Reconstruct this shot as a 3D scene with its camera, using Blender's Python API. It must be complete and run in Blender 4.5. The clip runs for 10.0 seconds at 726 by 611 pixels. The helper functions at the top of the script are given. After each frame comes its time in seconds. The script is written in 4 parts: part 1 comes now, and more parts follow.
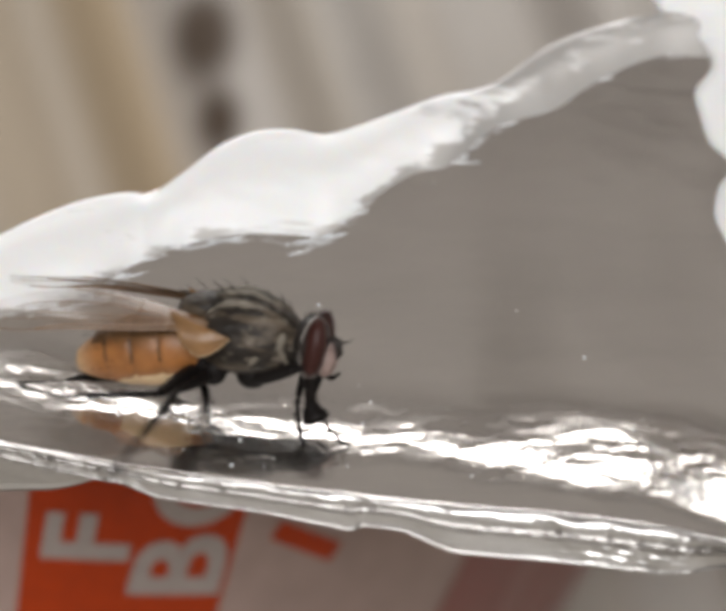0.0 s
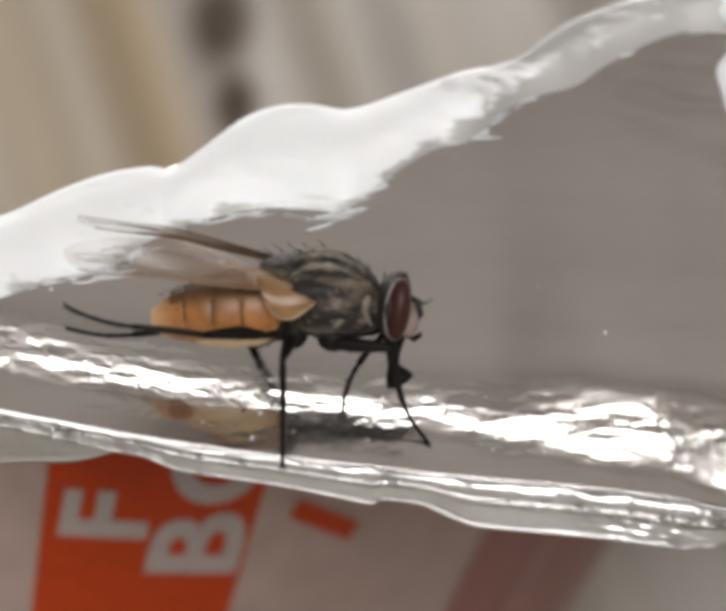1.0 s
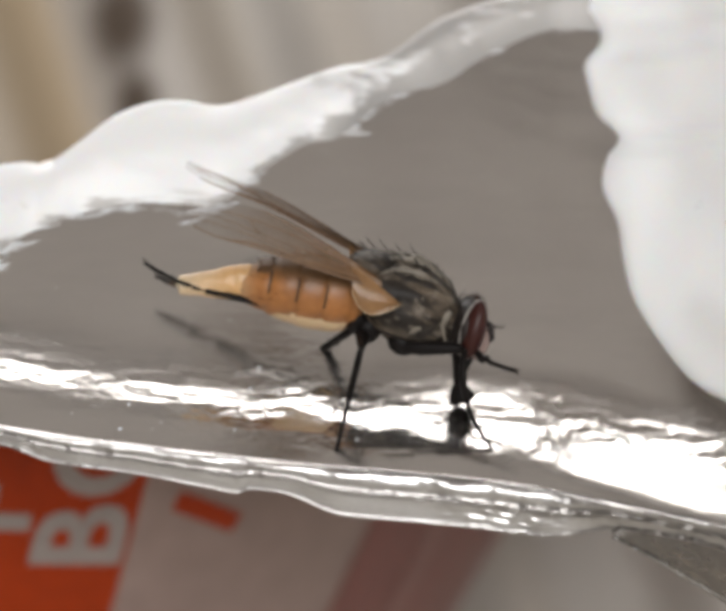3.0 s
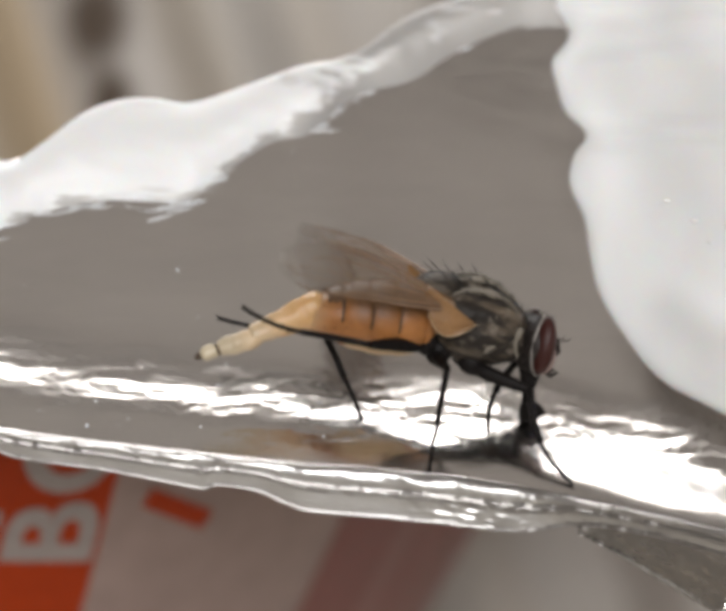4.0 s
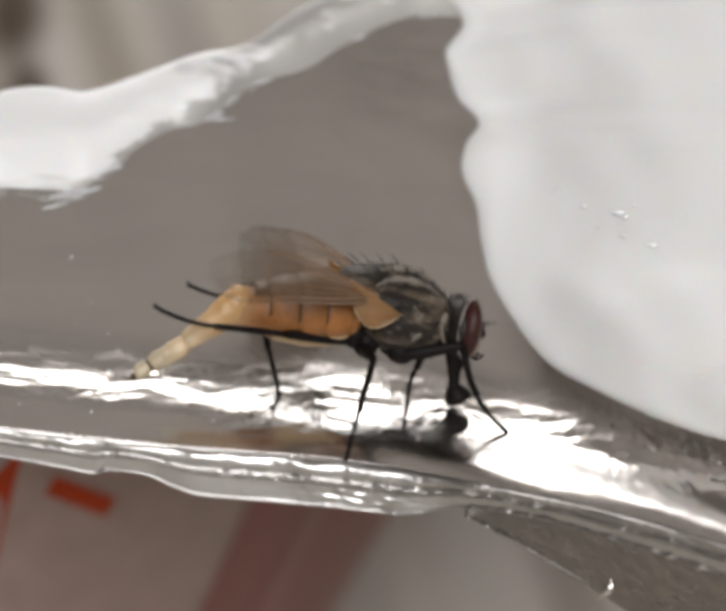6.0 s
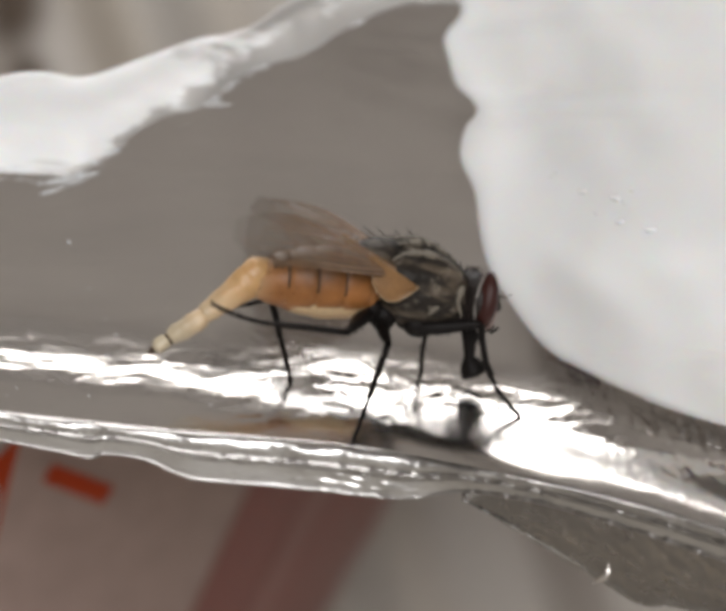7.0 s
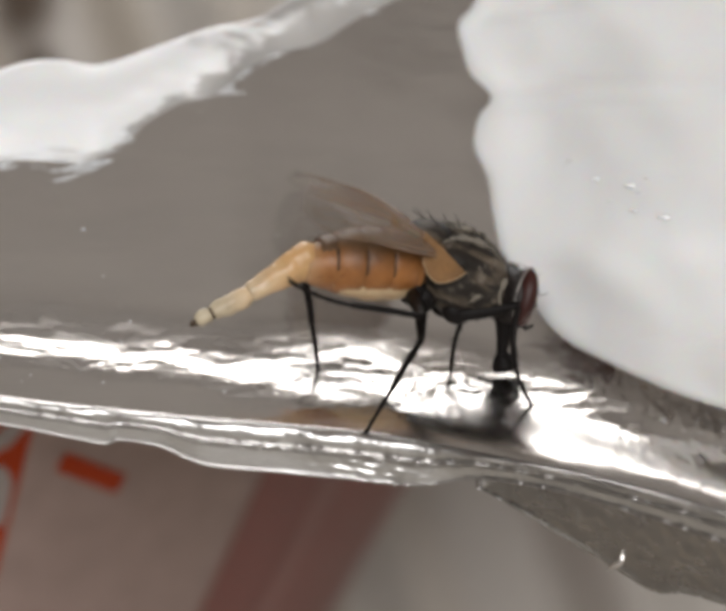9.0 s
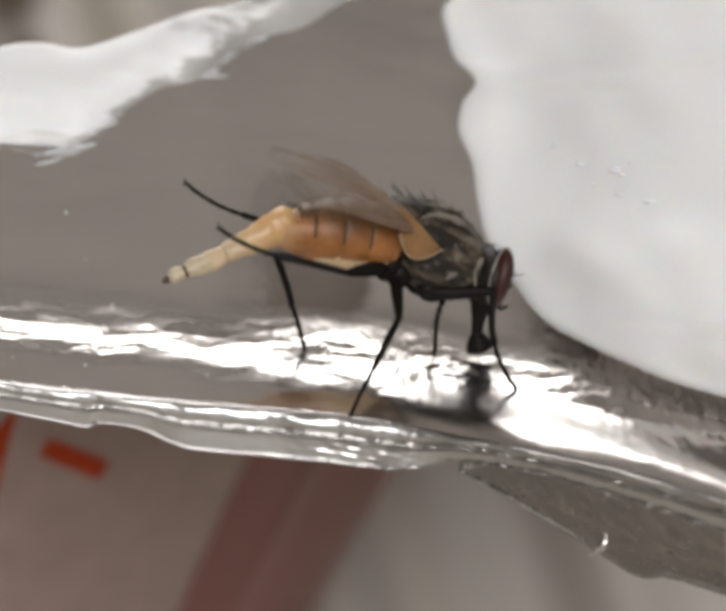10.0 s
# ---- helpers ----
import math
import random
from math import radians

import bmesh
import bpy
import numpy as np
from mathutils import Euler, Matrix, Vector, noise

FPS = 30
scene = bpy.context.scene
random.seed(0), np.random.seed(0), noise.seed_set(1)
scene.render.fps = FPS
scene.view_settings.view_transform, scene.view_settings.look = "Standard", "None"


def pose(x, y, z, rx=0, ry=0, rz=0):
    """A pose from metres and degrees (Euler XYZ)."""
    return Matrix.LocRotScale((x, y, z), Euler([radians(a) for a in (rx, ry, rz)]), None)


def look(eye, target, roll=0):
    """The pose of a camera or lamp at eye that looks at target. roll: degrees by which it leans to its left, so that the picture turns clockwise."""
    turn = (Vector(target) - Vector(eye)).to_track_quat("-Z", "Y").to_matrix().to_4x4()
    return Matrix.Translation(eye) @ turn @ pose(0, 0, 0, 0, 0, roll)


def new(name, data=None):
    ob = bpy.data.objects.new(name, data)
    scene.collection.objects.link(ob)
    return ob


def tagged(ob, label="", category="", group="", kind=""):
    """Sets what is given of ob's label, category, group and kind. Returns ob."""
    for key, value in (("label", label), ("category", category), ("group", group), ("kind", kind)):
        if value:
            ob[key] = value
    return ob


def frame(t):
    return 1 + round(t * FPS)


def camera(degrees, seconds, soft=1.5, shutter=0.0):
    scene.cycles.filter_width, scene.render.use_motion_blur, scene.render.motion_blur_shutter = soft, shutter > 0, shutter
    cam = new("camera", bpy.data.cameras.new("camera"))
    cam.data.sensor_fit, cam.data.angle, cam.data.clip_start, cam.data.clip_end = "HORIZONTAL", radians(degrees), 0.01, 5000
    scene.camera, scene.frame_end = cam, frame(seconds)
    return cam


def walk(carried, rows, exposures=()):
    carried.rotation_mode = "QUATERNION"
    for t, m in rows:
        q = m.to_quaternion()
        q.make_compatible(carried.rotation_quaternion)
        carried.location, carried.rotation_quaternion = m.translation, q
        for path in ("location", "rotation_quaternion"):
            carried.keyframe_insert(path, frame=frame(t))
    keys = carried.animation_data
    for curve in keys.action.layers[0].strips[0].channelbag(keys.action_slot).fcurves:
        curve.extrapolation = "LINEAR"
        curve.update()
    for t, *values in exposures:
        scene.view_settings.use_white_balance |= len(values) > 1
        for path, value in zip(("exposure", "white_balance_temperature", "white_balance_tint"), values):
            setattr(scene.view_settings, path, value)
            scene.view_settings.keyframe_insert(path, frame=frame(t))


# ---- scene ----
# ---- camera and its path ----
cam = camera(12.8376, 10.0, soft=5.0, shutter=0.4)
cam.data.dof.use_dof, cam.data.dof.focus_distance, cam.data.dof.aperture_fstop = True, 0.0795, 74
PATH = [
    (0.0, pose(-0.003036, -0.075836, 0.821193, 74.6145, -6.5560, 2.5830)),
    (0.2, pose(-0.003032, -0.075871, 0.820952, 74.6420, -6.7463, 2.7143)),
    (0.5, pose(-0.003001, -0.076051, 0.820728, 74.6841, -6.5699, 2.6688)),
    (1.0, pose(-0.003226, -0.075865, 0.820338, 74.7007, -6.6815, 2.7850)),
    (1.2, pose(-0.003371, -0.075673, 0.820061, 74.7437, -6.8565, 2.8914)),
    (1.5, pose(-0.003394, -0.075861, 0.820060, 74.7145, -6.6896, 2.8802)),
    (1.8, pose(-0.003357, -0.075738, 0.819991, 74.7607, -6.8327, 2.8841)),
    (2.0, pose(-0.002873, -0.076086, 0.820281, 74.7264, -6.7718, 2.7445)),
    (2.5, pose(-0.001455, -0.076895, 0.820594, 74.8167, -6.8166, 2.2840)),
    (3.0, pose(-0.000862, -0.077041, 0.820658, 74.8591, -6.7440, 2.0784)),
    (4.5, pose(0.000000, -0.077275, 0.820706, 74.8925, -6.7602, 1.8201)),
    (5.0, pose(0.000466, -0.077222, 0.820585, 74.9688, -6.7108, 1.6269)),
    (5.5, pose(0.001423, -0.077810, 0.820736, 75.0034, -6.6815, 1.3461)),
    (7.0, pose(0.001846, -0.077961, 0.820126, 75.1223, -6.8388, 1.3276)),
    (7.5, pose(0.001840, -0.078038, 0.820032, 75.1100, -6.9155, 1.3562)),
    (8.0, pose(0.001756, -0.077995, 0.819890, 75.1426, -6.8084, 1.3496)),
    (8.5, pose(0.001696, -0.077897, 0.819715, 75.1508, -6.8560, 1.4001)),
    (9.0, pose(0.001655, -0.078133, 0.819748, 75.1531, -6.8912, 1.4275)),
    (9.5, pose(0.001756, -0.077866, 0.819864, 75.1231, -6.8573, 1.3604)),
    (10.0, pose(0.001976, -0.078001, 0.819238, 75.2217, -7.0307, 1.3445)),
]
walk(cam, PATH, exposures=[(0.0, 0.0), (3.0, 0.0), (5.0, -0.09), (7.0, -0.17), (10.0, -0.17)])

# ---- light: two area lamps for daylight, at unseen windows added north and south ----
world = bpy.data.worlds.new("sky")
scene.world = world
world.use_nodes = True
sky = world.node_tree.nodes.new("ShaderNodeTexSky")
sky.sky_type, sky.sun_disc = "NISHITA", False
sky.sun_elevation, sky.sun_rotation = radians(40), radians(0)
world.node_tree.links.new(sky.outputs[0], world.node_tree.nodes["Background"].inputs[0])
world.node_tree.nodes["Background"].inputs[1].default_value = 0.1


def window_lamp(name, place, target, width, height, energy):
    """An area lamp standing for sky light at an unseen window's opening."""
    data = bpy.data.lights.new(name, "AREA")
    data.shape, data.size, data.size_y, data.energy, data.color = "RECTANGLE", width, height, energy, (1.0, 0.985, 0.97)
    new(name, data).matrix_world = look(place, target)


# added lamps, placed and aimed for the foil's highlights and the cream's brightness
window_lamp("unseen_light_north", (-0.26, 0.72, 1.555), (-0.26, 0.0, 1.555), 0.68, 0.38, 8.8)
window_lamp("unseen_light_south", (0.07, -1.92, 1.80), (0.0, -0.45, 0.35), 1.36, 0.90, 40.0)

MM = 0.001
# the camera's axes at 4.5 s, used to lay out the packet: x right, y away, z up
FRAME = Matrix(((0.992546, 0.000000, -0.121869, 0.0000), (0.031542, 0.965926, 0.256890, 0.0000), (0.117717, -0.258819, 0.958726, 0.8000), (0, 0, 0, 1)))


# ---- materials ----
def nodes(name):
    m = bpy.data.materials.new(name)
    m.use_nodes = True
    t = m.node_tree
    return m, t.nodes["Principled BSDF"], t.nodes, t.links


def surface(name, colour, rough=0.5, metal=0.0, vary=0.15, scale=900.0, bump=0.1, bump_scale=3000.0, stretch=(1, 1, 1), sss=0.0, alpha=1.0, trans=0.0, bump_dist=0.0001, fine=0.08, spec=0.5, coat=0.0):
    """A plain surface with mottling at two scales and a fine relief."""
    m, b, n, l = nodes(name)
    co = n.new("ShaderNodeTexCoord")
    mp = n.new("ShaderNodeMapping")
    mp.inputs["Scale"].default_value = stretch
    l.new(co.outputs["Object"], mp.inputs["Vector"])
    n1, n2, n3 = (n.new("ShaderNodeTexNoise") for _ in range(3))
    for q, s, d in ((n1, scale, 3), (n2, scale * 7, 2), (n3, bump_scale, 4)):
        q.inputs["Scale"].default_value, q.inputs["Detail"].default_value = s, d
        l.new(mp.outputs[0], q.inputs["Vector"])
    mix = n.new("ShaderNodeMix")
    mix.data_type = "RGBA"
    lo = [max(0, c * (1 - vary)) for c in colour] + [1]
    hi = [min(1, c * (1 + vary)) for c in colour] + [1]
    mix.inputs[6].default_value, mix.inputs[7].default_value = lo, hi
    l.new(n1.outputs[0], mix.inputs[0])
    mul = n.new("ShaderNodeMix")
    mul.data_type, mul.blend_type = "RGBA", "MULTIPLY"
    mul.inputs[0].default_value = fine * 4
    l.new(mix.outputs[2], mul.inputs[6])
    l.new(n2.outputs[0], mul.inputs[7])
    l.new(mul.outputs[2] if fine else mix.outputs[2], b.inputs["Base Color"])
    rr = n.new("ShaderNodeMapRange")
    rr.inputs[3].default_value, rr.inputs[4].default_value = rough * 0.8, min(1, rough * 1.2)
    l.new(n2.outputs[0], rr.inputs[0])
    l.new(rr.outputs[0], b.inputs["Roughness"])
    b.inputs["Metallic"].default_value = metal
    b.inputs["Specular IOR Level"].default_value = spec
    b.inputs["Coat Weight"].default_value, b.inputs["Coat Roughness"].default_value = coat, 0.08
    b.inputs["Subsurface Weight"].default_value = sss
    b.inputs["Subsurface Radius"].default_value = (1, 0.7, 0.5)
    b.inputs["Subsurface Scale"].default_value = 0.0006
    b.inputs["Alpha"].default_value = alpha
    b.inputs["Transmission Weight"].default_value = trans
    if bump:
        bp = n.new("ShaderNodeBump")
        bp.inputs["Strength"].default_value, bp.inputs["Distance"].default_value = bump, bump_dist
        l.new(n3.outputs[0], bp.inputs["Height"])
        l.new(bp.outputs[0], b.inputs["Normal"])
    return m


FOIL = surface("foil", (0.745, 0.712, 0.683), 0.20, 1.0, 0.10, 160, 0.08, 700, (1, 1, 6), bump_dist=0.00005, fine=0.02)
# the flap's foil, with the dark it mirrors put into the colour
FLAP = surface("shaded_foil", (0.48, 0.47, 0.46), 0.26, 1.0, 0.15, 300, 0.08, 900, bump_dist=0.00006)


def dent(material, scale, lo, hi, strength, distance):
    """Sparse tiny dents pressed into a foil, on top of its own relief."""
    n, l = material.node_tree.nodes, material.node_tree.links
    b = n["Principled BSDF"]
    co = n.new("ShaderNodeTexCoord")
    tex = n.new("ShaderNodeTexNoise")
    tex.inputs["Scale"].default_value, tex.inputs["Detail"].default_value = scale, 1
    l.new(co.outputs["Object"], tex.inputs["Vector"])
    mr = n.new("ShaderNodeMapRange")
    mr.inputs[1].default_value, mr.inputs[2].default_value = lo, hi
    l.new(tex.outputs[0], mr.inputs[0])
    bp = n.new("ShaderNodeBump")
    bp.inputs["Strength"].default_value, bp.inputs["Distance"].default_value = strength, distance
    l.new(mr.outputs[0], bp.inputs["Height"])
    if b.inputs["Normal"].links:
        l.new(b.inputs["Normal"].links[0].from_socket, bp.inputs["Normal"])
    l.new(bp.outputs[0], b.inputs["Normal"])


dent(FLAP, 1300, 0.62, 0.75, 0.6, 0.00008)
dent(FOIL, 3500, 0.735, 0.82, 0.2, 0.00003)
HEM = surface("foil_hem", (0.60, 0.585, 0.57), 0.30, 1.0, 0.1, 700, 0.12, 1500, (1, 1, 5), bump_dist=0.0001, fine=0.05)
CREAM = surface("cream", (0.86, 0.865, 0.87), 0.48, 0, 0.02, 200, 0.06, 500, sss=0.35, bump_dist=0.0001, fine=0.0, coat=0.06)
WET = surface("wet_cream", (0.87, 0.86, 0.85), 0.12, 0, 0.02, 200, 0, 500, sss=0.3, fine=0.0, coat=1.0)


def smear_material():
    """Cream that thins out into wiped streaks over the bare foil; weaker light on its right end is painted in as grey.
    """
    m = surface("smeared_cream", (0.83, 0.835, 0.84), 0.40, 0, 0.02, 200, 0.06, 500, sss=0.35, bump_dist=0.0001, fine=0.0, coat=0.05)
    n, l = m.node_tree.nodes, m.node_tree.links
    b = n["Principled BSDF"]
    film_shade = n.new("ShaderNodeAttribute")
    film_shade.attribute_name = "film_shade"
    co = n.new("ShaderNodeTexCoord")
    mp = n.new("ShaderNodeMapping")
    mp.inputs["Rotation"].default_value = (0, radians(17), 0)
    mp.inputs["Scale"].default_value = (0.22, 1, 1)
    l.new(co.outputs["Object"], mp.inputs["Vector"])
    tex = n.new("ShaderNodeTexNoise")
    tex.inputs["Scale"].default_value, tex.inputs["Detail"].default_value = 2600, 4
    l.new(mp.outputs[0], tex.inputs["Vector"])
    ad = n.new("ShaderNodeMath")
    ad.operation = "MULTIPLY_ADD"
    ad.inputs[1].default_value = 2.2
    l.new(tex.outputs[0], ad.inputs[0])
    l.new(film_shade.outputs["Fac"], ad.inputs[2])
    mask = n.new("ShaderNodeMapRange")
    mask.interpolation_type = "SMOOTHSTEP"
    mask.inputs[1].default_value, mask.inputs[2].default_value = 1.25, 1.75
    l.new(ad.outputs[0], mask.inputs[0])
    mix = n.new("ShaderNodeMix")
    mix.data_type = "RGBA"
    mix.inputs[6].default_value = (0.43, 0.415, 0.40, 1)
    l.new(b.inputs["Base Color"].links[0].from_socket, mix.inputs[7])
    l.new(mask.outputs[0], mix.inputs[0])
    l.new(mix.outputs[2], b.inputs["Base Color"])
    for socket, bare, thick in (("Metallic", 0.40, 0.0), ("Roughness", 0.60, 0.42)):
        mr = n.new("ShaderNodeMapRange")
        mr.inputs[3].default_value, mr.inputs[4].default_value = bare, thick
        l.new(mask.outputs[0], mr.inputs[0])
        l.new(mr.outputs[0], b.inputs[socket])
    return m


SMEAR = smear_material()
CUP = surface("cup_plastic", (0.39, 0.283, 0.25), 0.45, 0, 0.06, 120, 0.05, 2000)
ORANGE = surface("orange_print", (0.42, 0.042, 0.003), 0.5, 0, 0.06, 300, 0.05, 2000, spec=0.25)
MAROON = surface("maroon_print", (0.27, 0.098, 0.08), 0.45, 0, 0.12, 300, 0.05, 2000)
MAROON_PALE = surface("pale_maroon_print", (0.32, 0.15, 0.128), 0.45, 0, 0.1, 300, 0.05, 2000)
LETTER = surface("letter_print", (0.39, 0.335, 0.31), 0.45, 0, 0.05, 300, 0.05, 2000)
TABLE = surface("table_laminate", (0.56, 0.52, 0.46), 0.45, 0, 0.18, 25, 0.1, 400)
PLASTER = surface("plaster", (0.55, 0.517, 0.484), 0.8, 0, 0.06, 3, 0.1, 60, bump_dist=0.002)
CEILING = surface("ceiling_paint", (0.80, 0.775, 0.75), 0.8, 0, 0.04, 3, 0.1, 60, bump_dist=0.002)
FLOOR = surface("floor_boards", (0.25, 0.18, 0.12), 0.5, 0, 0.2, 4, 0.1, 60, (1, 8, 1), bump_dist=0.001)
FRAME_PAINT = surface("window_paint", (0.75, 0.74, 0.72), 0.4, 0, 0.04, 8, 0.05, 90)
THORAX_GREY = surface("thorax_dust", (0.19, 0.165, 0.13), 0.6, 0, 0.85, 1800, 0.4, 9000, bump_dist=0.00005)
BELLY = surface("pale_belly", (0.72, 0.52, 0.30), 0.35, 0, 0.15, 1800, 0.2, 5000, sss=0.3, bump_dist=0.00004)
DARK_BACK = surface("dark_back", (0.13, 0.065, 0.026), 0.45, 0, 0.5, 1500, 0.2, 5000)
SEAM = surface("dark_seam", (0.07, 0.038, 0.018), 0.5, 0, 0.3, 2000, 0.1, 5000)
EYE = surface("compound_eye", (0.046, 0.013, 0.010), 0.4, 0, 0.25, 1500, 0.4, 22000, bump_dist=0.00002, spec=0.25)
RIM = surface("silver_rim", (0.30, 0.275, 0.25), 0.35, 0.3, 0.15, 3000, 0.2, 9000)
FACE_DUST = surface("face_dust", (0.33, 0.235, 0.21), 0.5, 0, 0.3, 3000, 0.2, 9000)
FACE = surface("head_cuticle", (0.026, 0.020, 0.018), 0.5, 0, 0.4, 2500, 0.3, 9000, spec=0.25)
LEG = surface("leg_chitin", (0.010, 0.008, 0.0075), 0.5, 0, 0.4, 3000, 0.3, 9000, bump_dist=0.00003, spec=0.12)
HAIR = surface("bristle", (0.010, 0.008, 0.007), 0.5, 0, 0.2, 3000, 0, spec=0.2)
OVIP = surface("pale_membrane", (0.86, 0.61, 0.43), 0.34, 0, 0.5, 1500, 0.6, 4000, (0.5, 1, 1), alpha=0.92, bump_dist=0.00004)
SHEATH = surface("amber_membrane", (0.74, 0.56, 0.36), 0.36, 0, 0.35, 1500, 0.5, 4000, (0.35, 1, 1), sss=0.2, bump_dist=0.00004)
CALYPTER = surface("calypter_membrane", (0.29, 0.155, 0.064), 0.35, 0, 0.5, 1500, 0.3, 4000, sss=0.2, bump_dist=0.00005)
VEIN = surface("wing_vein", (0.27, 0.17, 0.105), 0.25, 0, 0.5, 1200, 0)


def tube_tint(m, lo, hi, colour):
    """One colour nearer the body, passing over into the material's own further out."""
    n, l = m.node_tree.nodes, m.node_tree.links
    b = n["Principled BSDF"]
    co = n.new("ShaderNodeTexCoord")
    sep = n.new("ShaderNodeSeparateXYZ")
    l.new(co.outputs["Object"], sep.inputs[0])
    mr = n.new("ShaderNodeMapRange")
    mr.interpolation_type = "SMOOTHSTEP"
    mr.inputs[1].default_value, mr.inputs[2].default_value = lo, hi
    l.new(sep.outputs[0], mr.inputs[0])
    mix = n.new("ShaderNodeMix")
    mix.data_type = "RGBA"
    mix.inputs[7].default_value = (*colour, 1)
    l.new(b.inputs["Base Color"].links[0].from_socket, mix.inputs[6])
    l.new(mr.outputs[0], mix.inputs[0])
    l.new(mix.outputs[2], b.inputs["Base Color"])


tube_tint(SHEATH, -0.0013, 0.0001, (0.60, 0.36, 0.16))
tube_tint(OVIP, -0.0022, -0.0013, (0.72, 0.53, 0.33))


def wing_material():
    m, b, n, l = nodes("wing_membrane")
    b.inputs["Roughness"].default_value = 0.26
    b.inputs["Specular IOR Level"].default_value = 0.3
    co = n.new("ShaderNodeTexCoord")
    tex = n.new("ShaderNodeTexNoise")
    tex.inputs["Scale"].default_value = 700
    l.new(co.outputs["Object"], tex.inputs["Vector"])
    sep = n.new("ShaderNodeSeparateXYZ")
    l.new(co.outputs["Object"], sep.inputs[0])
    mr = n.new("ShaderNodeMapRange")
    mr.inputs[1].default_value, mr.inputs[2].default_value = -0.0047, -0.0008
    mr.inputs[3].default_value, mr.inputs[4].default_value = 0.17, 0.95
    l.new(sep.outputs[0], mr.inputs[0])
    mul = n.new("ShaderNodeMath")
    mul.operation = "MULTIPLY"
    ad = n.new("ShaderNodeMath")
    ad.inputs[1].default_value = 0.5
    l.new(tex.outputs[0], ad.inputs[0])
    l.new(mr.outputs[0], mul.inputs[0])
    l.new(ad.outputs[0], mul.inputs[1])
    l.new(mul.outputs[0], b.inputs["Alpha"])
    tint = n.new("ShaderNodeValToRGB")
    tint.color_ramp.elements[0].position, tint.color_ramp.elements[0].color = 0.0, (0.15, 0.105, 0.07, 1)
    tint.color_ramp.elements[1].position, tint.color_ramp.elements[1].color = 1.0, (0.13, 0.064, 0.025, 1)
    along = n.new("ShaderNodeMapRange")
    along.inputs[1].default_value, along.inputs[2].default_value = -0.0042, -0.0012
    l.new(sep.outputs[0], along.inputs[0])
    l.new(along.outputs[0], tint.inputs[0])
    l.new(tint.outputs[0], b.inputs["Base Color"])
    bp = n.new("ShaderNodeBump")
    bp.inputs["Strength"].default_value, bp.inputs["Distance"].default_value = 0.4, 0.00006
    l.new(tex.outputs[0], bp.inputs["Height"])
    l.new(bp.outputs[0], b.inputs["Normal"])
    return m


WING = wing_material()


def thorax_material():
    """Dark cuticle with lengthwise stripes and patches of pale brownish grey dust."""
    m = surface("thorax_cuticle", (0.024, 0.019, 0.015), 0.5, 0, 0.6, 1700, 0.6, 7000, bump_dist=0.00006, spec=0.25)
    n, l = m.node_tree.nodes, m.node_tree.links
    b = n["Principled BSDF"]
    tone = b.inputs["Base Color"].links[0].from_socket
    co = n.new("ShaderNodeTexCoord")
    for stretch, scale, lo, hi, colour in (((0.40, 1.0, 1.2), 2100, 0.46, 0.68, (0.125, 0.096, 0.068, 1)), ((0.8, 1.0, 1.0), 3000, 0.56, 0.74, (0.19, 0.16, 0.128, 1))):
        mp = n.new("ShaderNodeMapping")
        mp.inputs["Scale"].default_value = stretch
        mp.inputs["Rotation"].default_value = (0, radians(-14), 0)
        l.new(co.outputs["Object"], mp.inputs["Vector"])
        tex = n.new("ShaderNodeTexNoise")
        tex.inputs["Scale"].default_value, tex.inputs["Detail"].default_value, tex.inputs["Distortion"].default_value = scale, 3, 0.6
        l.new(mp.outputs[0], tex.inputs["Vector"])
        mr = n.new("ShaderNodeMapRange")
        mr.inputs[1].default_value, mr.inputs[2].default_value = lo, hi
        l.new(tex.outputs[0], mr.inputs[0])
        mix = n.new("ShaderNodeMix")
        mix.data_type = "RGBA"
        mix.inputs[7].default_value = colour
        l.new(mr.outputs[0], mix.inputs[0])
        l.new(tone, mix.inputs[6])
        tone = mix.outputs[2]
    l.new(tone, b.inputs["Base Color"])
    return m


THORAX = thorax_material()


def abdomen_material():
    """Amber cuticle, browner along the back and paler towards the tip, mottled."""
    m = surface("abdomen_cuticle", (0.38, 0.155, 0.044), 0.44, 0, 0.75, 900, 0.25, 5000, sss=0.25, bump_dist=0.00004)
    n, l = m.node_tree.nodes, m.node_tree.links
    b = n["Principled BSDF"]
    amber = b.inputs["Base Color"].links[0].from_socket
    co = n.new("ShaderNodeTexCoord")
    sep = n.new("ShaderNodeSeparateXYZ")
    l.new(co.outputs["Object"], sep.inputs[0])
    for axis, lo, hi, colour, most in ((2, 0.0001, 0.0006, (0.11, 0.06, 0.026, 1), 0.9), (0, -0.0024, -0.0034, (0.66, 0.47, 0.28, 1), 0.85)):
        mr = n.new("ShaderNodeMapRange")
        mr.interpolation_type = "SMOOTHSTEP"
        mr.inputs[1].default_value, mr.inputs[2].default_value, mr.inputs[4].default_value = lo, hi, most
        l.new(sep.outputs[axis], mr.inputs[0])
        mix = n.new("ShaderNodeMix")
        mix.data_type = "RGBA"
        mix.inputs[7].default_value = colour
        l.new(mr.outputs[0], mix.inputs[0])
        l.new(amber, mix.inputs[6])
        amber = mix.outputs[2]
    l.new(amber, b.inputs["Base Color"])
    return m


ABDOMEN = abdomen_material()


